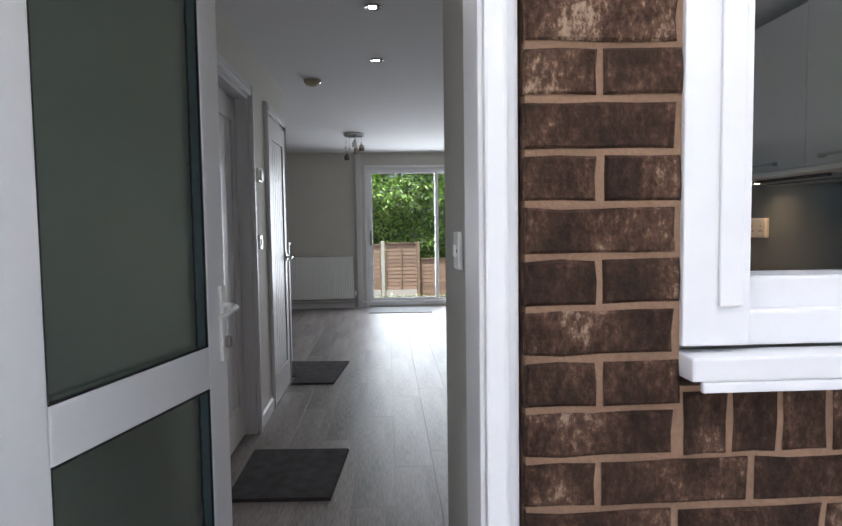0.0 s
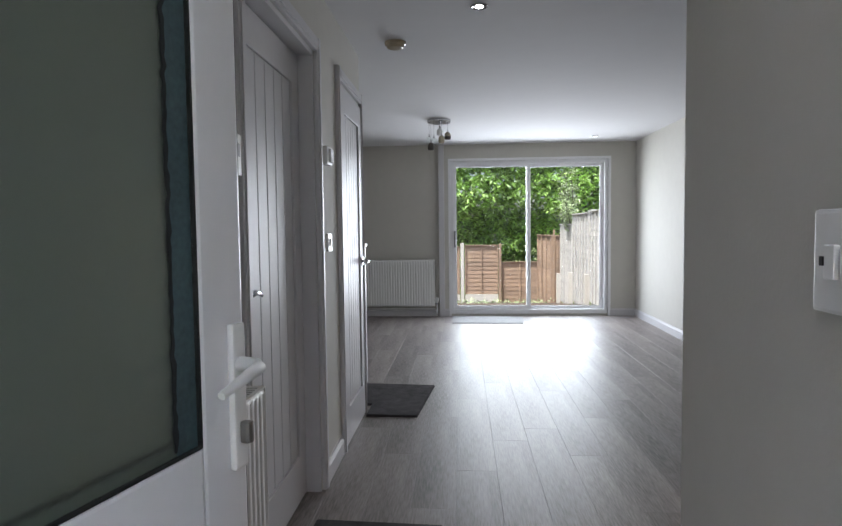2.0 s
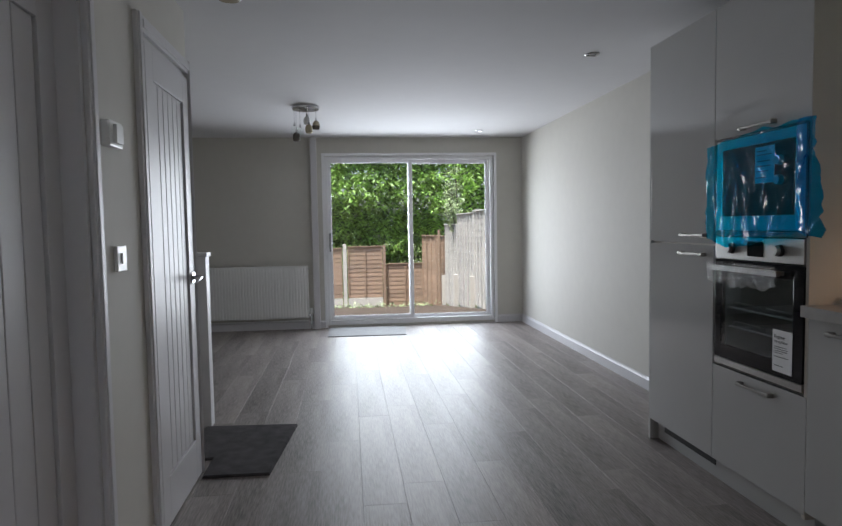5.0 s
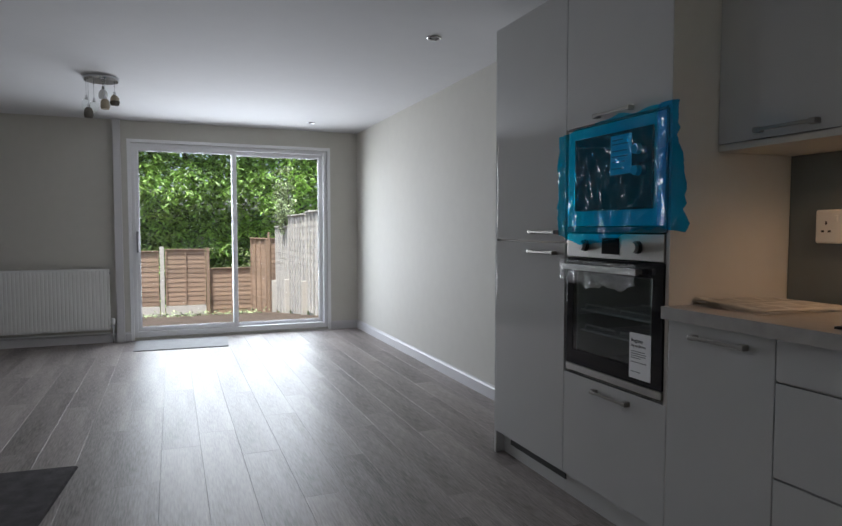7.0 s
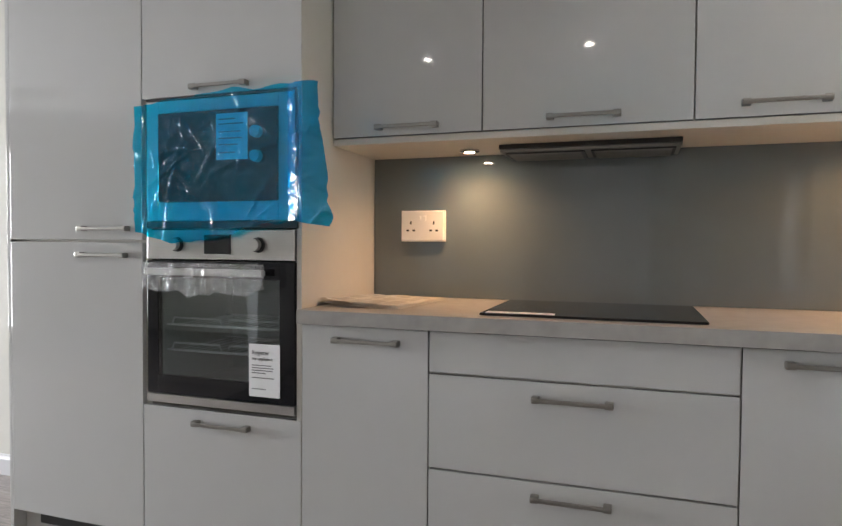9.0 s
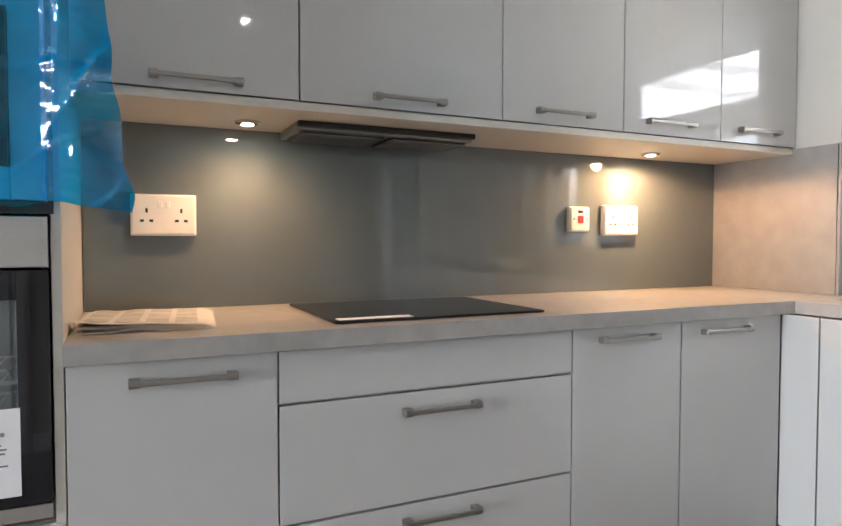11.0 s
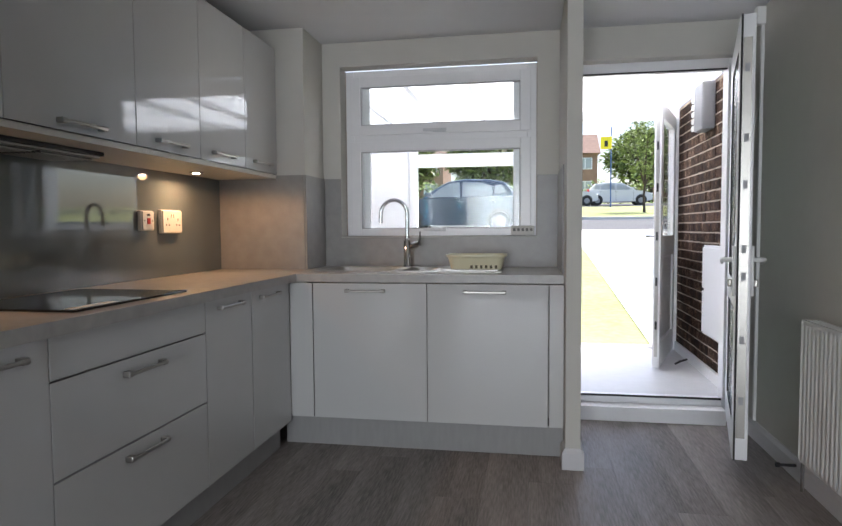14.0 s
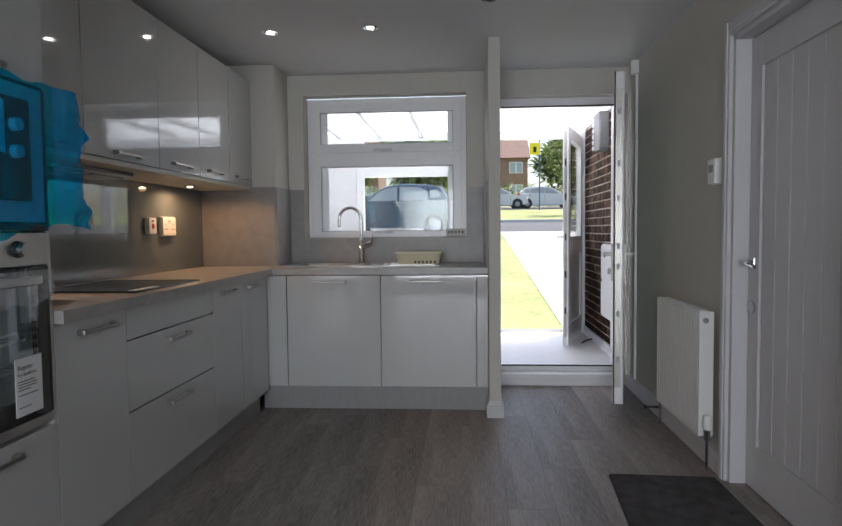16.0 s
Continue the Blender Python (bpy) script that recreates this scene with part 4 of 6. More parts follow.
solid("light_pelmet", boxes(((XW + 0.004, 2.134, 1.428), (XR - 0.012, 4.537, 1.448)), bevel=0.001), CARCASS, "pale board under the wall cabinets", "pelmet", base=(3.6, 3.3, 1.428))
XFACE = XF

# hood
hd = thing("cooker_hood", (3.66, 3.73, 1.38), "slim steel cooker hood under the wall cabinets", "hood")
part("body", boxes(((3.555, 3.455, 1.405), (XR - 0.02, 4.005, 1.427)), bevel=0.003), NICKEL, hd)
part("front_lip", boxes(((3.535, 3.455, 1.412), (3.555, 4.005, 1.427)), bevel=0.002), BLACK, hd)
for y0, y1 in ((3.47, 3.72), (3.74, 3.99)):
    f = part("filter", boxes(((3.575, y0, 1.400), (XR - 0.04, y1, 1.405))), BLACK, hd, "dark mesh grease filter")
    for i in range(8):
        part("rib", boxes(((3.58 + i * 0.02, y0 + 0.01, 1.397), (3.588 + i * 0.02, y1 - 0.01, 1.400))), NICKEL, f)

# hob
hb = thing("hob", (3.47, 3.70, ZT), "black ceramic glass hob set in the worktop", "hob")
part("glass", boxes(((3.245, 3.405, ZT + 0.001), (3.70, 3.995, ZT + 0.008)), bevel=0.002), BLACK_GLASS, hb)
part("sticker", boxes(((3.255, 3.79, ZT + 0.0085), (3.29, 3.98, ZT + 0.0092))), LABEL, hb, "white sticker strip")


def page_z(u, v, k):
    return ZT + 0.002 + k * 0.003 + 0.010 * abs(noise.noise(Vector((u * 2.2, v * 2.5, k * 0.4)))) * (0.3 + v) + 0.006 * (1 - u) * v * k


def page(k, n=14):
    """One sagging sheet of the folded newspaper."""
    bm = bmesh.new()
    rows = []
    for i in range(n + 1):
        u = i / n
        rows.append([bm.verts.new((3.30 + k * 0.012 + u * 0.36, 4.25 + k * 0.008 + j / n * 0.27 - u * 0.03, page_z(u, j / n, k))) for j in range(n + 1)])
    for a, b in zip(rows, rows[1:]):
        for i in range(n):
            bm.faces.new((a[i], a[i + 1], b[i + 1], b[i]))
    return bm


np_ = thing("newspaper", (3.45, 4.38, ZT), "folded newspaper lying on the worktop", "newspaper")
for k in range(3):
    part("page", page(k), PAPER, np_, smooth=True)
for i in range(12):
    u, v = 0.10 + (i % 3) * 0.29, 0.08 + (i // 3) * 0.23
    bm = bmesh.new()
    rows = [[bm.verts.new((3.324 + a * 0.36, 4.266 + b * 0.27 - a * 0.03, page_z(a, b, 2) + 0.0012)) for b in (v, v + 0.06, v + 0.12, v + 0.18)] for a in (u, u + 0.08, u + 0.16, u + 0.24)]
    for p, q in zip(rows, rows[1:]):
        for k in range(3):
            bm.faces.new((p[k], p[k + 1], q[k + 1], q[k]))
    part("print_column", bm, NEWS_INK, np_)


def socket_plate(name, x, yc, z, w, h, label, gangs=2):
    s = thing(name, (x, yc, z), label, "socket")
    part("pattress", boxes(((x - 0.018, yc - w / 2, z - h / 2), (x, yc + w / 2, z + h / 2)), bevel=0.004), PLASTIC, s)
    part("plate", boxes(((x - 0.026, yc - w / 2 + 0.004, z - h / 2 + 0.004), (x - 0.018, yc + w / 2 - 0.004, z + h / 2 - 0.004)), bevel=0.003), PLASTIC, s)
    xf = x - 0.026
    if gangs == 2:
        for sg in (-1, 1):
            part("rocker", boxes(((xf - 0.004, yc + sg * 0.010 - 0.006, z + 0.018), (xf, yc + sg * 0.010 + 0.006, z + 0.038)), bevel=0.002), PLASTIC, s)
            c = yc + sg * 0.045
            part("pin_holes", boxes(((xf - 0.0006, c - 0.003, z + 0.006), (xf, c + 0.003, z + 0.018)), ((xf - 0.0006, c - 0.017, z - 0.020), (xf, c - 0.007, z - 0.013)), ((xf - 0.0006, c + 0.007, z - 0.020), (xf, c + 0.017, z - 0.013))), BLACK, s)
    else:
        part("rocker", boxes(((xf - 0.004, yc - 0.012, z - 0.016), (xf, yc + 0.012, z + 0.012)), bevel=0.002), RED, s, "red rocker switch")
        part("neon", boxes(((xf - 0.001, yc - 0.012, z + 0.022), (xf, yc + 0.012, z + 0.032))), BLACK, s)
        for sg in (-1, 1):
            bm = bmesh.new()
            rod(bm, (xf - 0.001, yc + sg * 0.03, z), (xf, yc + sg * 0.03, z), 0.004, seg=10)
            part("screw", bm, GREYPLASTIC, s)
    return s


socket_plate("double_socket", XR - 0.010, 4.335, 1.172, 0.172, 0.116, "white double socket on the glass splashback")
socket_plate("double_socket", XR - 0.010, 2.675, 1.18, 0.172, 0.116, "white double socket on the glass splashback")
socket_plate("cooker_switch", XR - 0.010, 2.878, 1.183, 0.094, 0.094, "white cooker switch with red rocker", 1)

# under-cabinet spots
for y, x in ((4.125, 3.625), (2.655, 3.62)):
    s = thing("cabinet_spotlight", (x, y, 1.42), "small lit warm spotlight under the wall cabinets", "spotlight")
    bm = bmesh.new()
    lathe(bm, ((0.034, 0.008), (0.034, 0.002), (0.026, 0.0), (0.018, 0.0), (0.017, 0.004)), (x, y, 1.4195))
    part("rim", bm, CHROME, s, smooth=True)
    bm = bmesh.new()
    rod(bm, (x, y, 1.4185), (x, y, 1.4192), 0.016, seg=20)
    part("lens", bm, SPOT_ON, s, "glowing warm lens")

# sink
sk = thing("sink", (2.63, 2.08, ZT), "stainless steel sink with bowl, half bowl and drainer", "sink")
bm = boxes(((2.125, 1.865, ZT + 0.001), (SX0, 2.305, ZT + 0.006)), ((SX0, 1.865, ZT + 0.001), (SX1 + 0.03, SY0, ZT + 0.006)), ((SX0, SY1, ZT + 0.001), (SX1 + 0.03, 2.305, ZT + 0.006)), ((SX1, SY0, ZT + 0.001), (SX1 + 0.03, SY1, ZT + 0.006)),
           ((2.665, SY0, ZT + 0.001), (2.72, SY1, ZT + 0.006)), bevel=0.0015)
part("rim", bm, STEEL, sk)


def bowl(x0, x1, y0, y1, depth):
    bm = bmesh.new()
    rings = []
    for z, s in ((ZT + 0.005, 0.0), (ZT - 0.02, 0.006), (ZT - depth + 0.03, 0.012), (ZT - depth, 0.04)):
        r = 0.05
        pts = []
        for cx, cy, a0 in ((x1 - r, y1 - r, 0), (x0 + r, y1 - r, 90), (x0 + r, y0 + r, 180), (x1 - r, y0 + r, 270)):
            for k in range(5):
                a = radians(a0 + k * 22.5)
                pts.append((cx + (r - s) * math.cos(a) + (0 if s < r else 0), cy + (r - s) * math.sin(a), z))
        rings.append([bm.verts.new(p) for p in pts])
    n = len(rings[0])
    for a, b in zip(rings, rings[1:]):
        for k in range(n):
            bm.faces.new((a[k], a[(k + 1) % n], b[(k + 1) % n], b[k]))
    bm.faces.new(rings[-1])
    return bm


part("bowl", bowl(2.72, SX1, SY0, SY1, 0.16), STEEL, sk, smooth=True)
part("half_bowl", bowl(SX0, 2.665, SY0, SY1, 0.12), STEEL, sk, smooth=True)
for i in range(8):
    part("drainer_rib", boxes(((2.15, 1.93 + i * 0.042, ZT + 0.006), (2.46, 1.938 + i * 0.042, ZT + 0.010)), bevel=0.001), STEEL, sk)

tp = thing("kitchen_tap", (2.70, 1.90, ZT + 0.006), "tall chrome swan-neck mixer tap behind the sink", "tap")
bm = bmesh.new()
lathe(bm, ((0.027, 0.0), (0.027, 0.006), (0.022, 0.012), (0.022, 0.15), (0.018, 0.165), (0.0125, 0.17)), (2.70, 1.90, ZT + 0.006))
part("body", bm, CHROME, tp, smooth=True)
bm = bmesh.new()
arc = [(2.70, 1.90, ZT + 0.16), (2.70, 1.90, 1.20)] + [(2.775 - 0.075 * math.cos(a), 1.90 + 0.02 * (1 - math.cos(a)), 1.225 + 0.082 * math.sin(a)) for a in (radians(15 * k) for k in range(13))] + [(2.852, 1.94, 1.17)]
tube(bm, arc, 0.0115, 12)
part("spout", bm, CHROME, tp, smooth=True)
bm = bmesh.new()
rod(bm, (2.683, 1.90, 1.03), (2.625, 1.915, 1.05), 0.017, 0.017, 16)
tube(bm, [(2.632, 1.912, 1.05), (2.618, 1.93, 1.08), (2.616, 1.94, 1.12)], [0.006, 0.005, 0.004], 8)
part("lever", bm, CHROME, tp, smooth=True)


def washing_bowl():
    bm = bmesh.new()
    x0, x1, y0, y1 = 2.11, 2.42, 2.02, 2.24
    rings = []
    for z, s in ((ZT + 0.012, 0.020), (ZT + 0.075, 0.004), (ZT + 0.082, -0.008), (ZT + 0.090, -0.008), (ZT + 0.090, 0.004), (ZT + 0.08, 0.010), (ZT + 0.018, 0.026)):
        pts = []
        r = 0.045
        for cx, cy, a0 in ((x1 - r, y1 - r, 0), (x0 + r, y1 - r, 90), (x0 + r, y0 + r, 180), (x1 - r, y0 + r, 270)):
            for k in range(5):
                a = radians(a0 + k * 22.5)
                pts.append((cx + (r - s) * math.cos(a), cy + (r - s) * math.sin(a), z))
        rings.append([bm.verts.new(p) for p in pts])
    n = len(rings[0])
    for a, b in zip(rings, rings[1:]):
        for k in range(n):
            bm.faces.new((a[k], a[(k + 1) % n], b[(k + 1) % n], b[k]))
    bm.faces.new(rings[0][::-1]), bm.faces.new(rings[-1])
    return bm


wb = thing("washing_up_bowl", (2.265, 2.13, ZT + 0.012), "cream plastic washing-up bowl with drain slots on the drainer", "bowl")
part("basin", washing_bowl(), CREAM, wb, smooth=True)
for i in range(6):
    part("drain_slot", boxes(((2.150 + i * 0.026, 2.2215, ZT + 0.017), (2.163 + i * 0.026, 2.2275, ZT + 0.034))), SLOT, wb, "dark drain slot")
sp = thing("soap_packet", (2.02, 1.745, WZ0 + 0.004), "small printed packet on the window ledge", "packet")
part("wrapper", boxes(((1.955, 1.715, WZ0 + 0.004), (2.095, 1.775, WZ0 + 0.06)), bevel=0.008), PAPER, sp)
for i in range(5):
    part("print_mark", boxes(((1.965 + i * 0.025, 1.776, WZ0 + 0.028), (1.98 + i * 0.025, 1.7765, WZ0 + 0.045))), INK, sp)

# ---- radiators, lamps, small fittings and mats ----
ENAMEL = material("white_radiator_enamel", (0.78, 0.78, 0.76), 0.32, vary=0.02, scale=6)


def radiator(name, length, height, depth, label, m, valve_left):
    """Panel radiator, local x along the wall, local -y to the room, base at its lower edge."""
    r = new(name)
    r.matrix_basis = m
    PLACE[r.name] = m.copy()
    tagged(r, label, "radiator")
    n = int(length / 0.0335)
    w = length / n
    bm = bmesh.new()
    prof = []
    for i in range(n):
        x = -length / 2 + i * w
        prof += [(x, -depth), (x + w * 0.30, -depth), (x + w * 0.42, -depth + 0.007), (x + w * 0.58, -depth + 0.007), (x + w * 0.70, -depth)]
    prof.append((length / 2, -depth))
    zs = (0.0, 0.012, 0.04, height - 0.04, height - 0.012, height)
    ks = (0.0, 0.0, 1.0, 1.0, 0.0, 0.0)
    rows = [[bm.verts.new((x, -depth + (y + depth) * k + (0.006 if z in (0.0, height) else 0), z)) for x, y in prof] for z, k in zip(zs, ks)]
    for a, b in zip(rows, rows[1:]):
        for i in range(len(prof) - 1):
            bm.faces.new((a[i], a[i + 1], b[i + 1], b[i]))
    part("front_panel", bm, ENAMEL, r, smooth=True, local=True)
    part("back_panel", boxes(((-length / 2, -0.02, 0), (length / 2, -0.012, height)), bevel=0.002), ENAMEL, r, local=True)
    for s in (-1, 1):
        part("side_cover", boxes(((s * length / 2 - 0.003, -depth - 0.001, 0.01), (s * length / 2 + 0.004, -0.005, height + 0.004)), bevel=0.002), ENAMEL, r, local=True)
    g = boxes(((-length / 2, -depth, height), (length / 2, -depth + 0.012, height + 0.006)), ((-length / 2, -0.02, height), (length / 2, -0.008, height + 0.006)))
    for i in range(int(length / 0.02)):
        x = -length / 2 + 0.01 + i * 0.02
        ngon_box(g, (x, -depth + 0.012, height), (x + 0.006, -0.02, height + 0.006))
    part("top_grille", g, ENAMEL, r, local=True)
    for s in (-1, 1):
        bm = bmesh.new()
        x = s * (length / 2 + 0.03)
        rod(bm, (x, -0.04, -0.14), (x, -0.04, 0.0), 0.0075, seg=10)
        rod(bm, (s * (length / 2 - 0.01), -0.04, 0.035), (x, -0.04, 0.035), 0.011, seg=10)
        rod(bm, (x, -0.04, 0.0), (x, -0.04, 0.055), 0.014, seg=12)
        v = part("valve", bm, CHROME, r, "chrome radiator valve", smooth=True, local=True)
        if s == valve_left:
            bm = bmesh.new()
            lathe(bm, ((0.017, 0.05), (0.02, 0.06), (0.02, 0.10), (0.015, 0.115)), (x, -0.04, 0.0))
            part("thermostat_head", bm, PLASTIC, v, "white thermostat head", smooth=True, local=True)
    for s in (-1, 1):
        bm = bmesh.new()
        rod(bm, (s * (length / 2 + 0.004), -depth / 2 - 0.01, height - 0.035), (s * (length / 2 + 0.014), -depth / 2 - 0.01, height - 0.035), 0.013, seg=14)
        part("bleed_plug", bm, CHROME, r, smooth=True, local=True)
    return r


radiator("radiator", 1.17, 0.615, 0.075, "long white panel radiator under the painted wall", pose(0.475, YB - 0.018, 0.14), 1)
radiator("radiator", 0.635, 0.59, 0.07, "white panel radiator on the hall wall", pose(XL + 0.016, 3.075, 0.155, 0, 0, 90), 1)
bm = bmesh.new()
tube(bm, [(1.09, YB - 0.055, 0.012), (1.09, YB - 0.055, 0.06), (1.06, YB - 0.045, 0.105), (-0.1, YB - 0.045, 0.105)], 0.0075, 8)
solid("radiator_pipe", bm, ENAMEL, "white painted heating pipe along the skirting", "pipe", smooth=True, base=(1.09, YB - 0.05, 0.012))


def downlight(x, y, lit):
    d = thing("downlight", (x, y, ZC), "recessed chrome downlight, " + ("lit" if lit else "switched off"), "downlight", "ceiling downlights")
    bm = bmesh.new()
    lathe(bm, ((0.043, 0.0), (0.044, -0.004), (0.038, -0.008), (0.027, -0.004), (0.0265, 0.0)), (x, y, ZC - 0.001))
    part("rim", bm, CHROME, d, smooth=True)
    bm = bmesh.new()
    rod(bm, (x, y, ZC - 0.0035), (x, y, ZC - 0.002), 0.019, seg=20)
    part("lens", bm, LAMP_ON if lit else BLACK_GLASS, d, "glowing lens" if lit else "dark lens")
    if lit:
        lamp = bpy.data.lights.new("downlight_beam", "SPOT")
        lamp.energy, lamp.spot_size, lamp.spot_blend, lamp.color, lamp.shadow_soft_size = DOWN_WATTS, radians(110), 0.6, (1.0, 0.90, 0.76), 0.03
        ob = new("downlight_beam", lamp)
        ob.matrix_world = look((x, y, ZC - 0.012), (x, y + 0.001, 0))


for x, y, lit in ((1.523, 4.835, 1), (1.52, 3.85, 1), (3.05, 2.815, 1), (2.473, 2.84, 1), (1.83, 3.22, 0), (3.10, 6.305, 0), (3.037, 9.455, 0)):
    downlight(x, y, lit)
for y, x in ((4.125, 3.625), (2.655, 3.62)):
    lamp = bpy.data.lights.new("cabinet_spot_beam", "SPOT")
    lamp.energy, lamp.spot_size, lamp.spot_blend, lamp.color, lamp.shadow_soft_size = CAB_WATTS if y > 3 else CAB_WATTS * 2.0, radians(158 if y > 3 else 174), 1.0 if y > 3 else 0.3, (1.0, 0.54, 0.24), 0.02
    ob = new("cabinet_spot_beam", lamp)
    ob.matrix_world = look((x, y, 1.412), (x, y + 0.001, 0))

sm = thing("smoke_detector", (1.05, 5.39, ZC), "round smoke detector on the ceiling", "smoke detector")
bm = bmesh.new()
lathe(bm, ((0.062, 0.0), (0.062, -0.016), (0.055, -0.02), (0.048, -0.034), (0.03, -0.040), (0.001, -0.041)), (1.05, 5.39, ZC - 0.001), 32)
# Tan case colour stands in for the detector's shade against the light.
part("case", bm, AMBER, sm, smooth=True)

pn = thing("ceiling_light", (1.205, 8.08, ZC), "chrome ceiling plate with six hanging glass shades, unlit", "ceiling light")
bm = bmesh.new()
lathe(bm, ((0.118, 0.0), (0.122, -0.012), (0.115, -0.03), (0.02, -0.034)), (1.205, 8.08, ZC - 0.001), 36)
part("plate", bm, CHROME, pn, smooth=True)
for x, dy, zb, mat, lab in ((1.105, 0.0, 2.035, PANE, "clear glass shade"), (1.125, -0.06, 1.965, SMOKED, "smoked glass shade"), (1.15, 0.05, 2.03, PANE, "clear glass shade"),
                            (1.21, 0.07, 2.125, LABEL, "white glass shade"), (1.232, -0.05, 2.035, AMBER, "champagne glass shade"), (1.292, 0.0, 2.075, AMBER, "champagne and smoked glass shade")):
    y = 8.08 + dy
    bm = bmesh.new()
    rod(bm, (x, y, zb + 0.085), (x, y, ZC - 0.03), 0.0022, seg=6)
    rod(bm, (x, y, zb + 0.07), (x, y, zb + 0.10), 0.011, 0.007, 12)
    dpt = part("drop", bm, CHROME, pn, "chrome cord and cap", smooth=True)
    bm = bmesh.new()
    lathe(bm, ((0.026, 0.0), (0.032, 0.02), (0.030, 0.05), (0.020, 0.07), (0.008, 0.075)), (x, y, zb), 20)
    part("shade", bm, mat, dpt, lab, smooth=True)
    if x > 1.28:
        bm = bmesh.new()
        lathe(bm, ((0.027, 0.0), (0.0335, 0.02), (0.033, 0.032)), (x, y, zb - 0.001), 20)
        part("band", bm, SMOKED, dpt, "smoked glass band", smooth=True)


def wall_box(name, m, w, h, d, label, category, extras=(), mat=PLASTIC):
    """A box fitting on a wall; local x along the wall, -y into the room."""
    t = new(name)
    t.matrix_basis = m
    PLACE[t.name] = m.copy()
    tagged(t, label, category)
    part("case", boxes(((-w / 2, -d, -h / 2), (w / 2, 0, h / 2)), bevel=min(0.006, d * 0.3)), mat, t, local=True)
    for nm, a, b, mt in extras:
        part(nm, boxes((a, b), bevel=0.001), mt, t, local=True)
    return t


wall_box("thermostat", pose(XL + 0.001, 3.365, 1.398, 0, 0, 90), 0.085, 0.115, 0.032, "white room thermostat on the hall wall", "thermostat",
         (("dial_window", (-0.025, -0.0335, -0.005), (0.025, -0.032, 0.03), GREYPLASTIC), ("base_plate", (-0.045, -0.008, -0.062), (0.045, 0.0, 0.062), PLASTIC)))
wall_box("door_chime", pose(XL + 0.001, 4.60, 1.53, 0, 0, 90), 0.115, 0.085, 0.03, "white door chime on the hall wall", "chime",
         (("cover", (-0.03, -0.042, -0.03), (0.03, -0.03, 0.03), PLASTIC),))
wall_box("light_switch", pose(XL + 0.001, 4.655, 1.125, 0, 0, 90), 0.086, 0.086, 0.012, "white light switch between the hall doors", "switch",
         (("rocker", (-0.012, -0.018, -0.018), (0.012, -0.012, 0.018), PLASTIC),))
wall_box("light_switch", pose(PT0 - 0.001, 2.195, 1.16, 0, 0, -90), 0.086, 0.086, 0.012, "white double light switch on the partition", "switch",
         (("rocker", (-0.018, -0.017, -0.014), (-0.004, -0.012, 0.014), PLASTIC), ("rocker", (0.004, -0.017, -0.014), (0.018, -0.012, 0.014), PLASTIC),
          ("screw", (-0.032, -0.013, -0.004), (-0.026, -0.012, 0.004), BLACK), ("screw", (0.026, -0.013, -0.004), (0.032, -0.012, 0.004), BLACK)))
wall_box("door_sensor", pose(XL + 0.001, 2.0, 2.222, 0, 0, 90), 0.05, 0.09, 0.045, "small white alarm sensor above the door", "sensor")
solid("cable_trunking", boxes(((XL + 0.002, 1.99, 0.1), (XL + 0.018, 2.01, 2.176)), bevel=0.002), PLASTIC, "thin white cable trunking down the wall", "trunking", base=(XL + 0.01, 2.0, 0.1))
ds = thing("door_stop", (XL + 0.018, 2.56, 0.06), "dark spring door stop on the skirting", "door stop")
bm = bmesh.new()
rod(bm, (XL + 0.017, 2.56, 0.065), (XL + 0.085, 2.56, 0.065), 0.008, 0.006, 10)
part("stem", bm, BLACK, ds, smooth=True)
bm = bmesh.new()
rod(bm, (XL + 0.085, 2.56, 0.065), (XL + 0.10, 2.56, 0.065), 0.011, 0.011, 12)
part("tip", bm, RUBBER, ds, smooth=True)


def pile_mat(name, pts, h, mat, label):
    bm = bmesh.new()
    f = bm.faces.new([bm.verts.new((*p, 0.0005)) for p in pts])
    g = bmesh.ops.extrude_face_region(bm, geom=[f])
    for v in g["geom"]:
        if isinstance(v, bmesh.types.BMVert):
            v.co.z = h
    bmesh.ops.bevel(bm, geom=[e for e in bm.edges if e.verts[0].co.z > h * 0.9 and e.verts[1].co.z > h * 0.9], offset=h * 0.4, segments=2, affect="EDGES")
    c = Vector((sum(p[0] for p in pts) / len(pts), sum(p[1] for p in pts) / len(pts), 0.0005))
    return solid(name, bm, mat, label, "mat", base=tuple(c))


pile_mat("door_mat", ((0.815, 5.545), (1.14, 5.535), (1.215, 6.30), (0.66, 6.345), (0.66, 5.79), (0.815, 5.79)), 0.014, RUG, "charcoal pile mat at the end of the hall")
pile_mat("door_mat", ((0.83, 3.50), (1.30, 3.48), (1.345, 4.10), (0.83, 4.13)), 0.014, RUG, "charcoal pile mat beside the hall door")
pile_mat("patio_mat", ((1.30, 9.37), (2.165, 9.34), (2.205, 9.91), (1.30, 9.96)), 0.008, GREY_MAT, "flat grey mat in front of the patio door")

# ---- ground, porch and street ----
PROFILE = ((-90, 5.0), (-40, 2.72), (-15, 1.22), (-0.4, 0.03), (-0.12, 0.02), (0.0, -0.4), (10.2, -0.4), (10.31, -0.12), (12.9, -0.25), (19.2, -0.95), (30, -1.3), (90, -1.3))


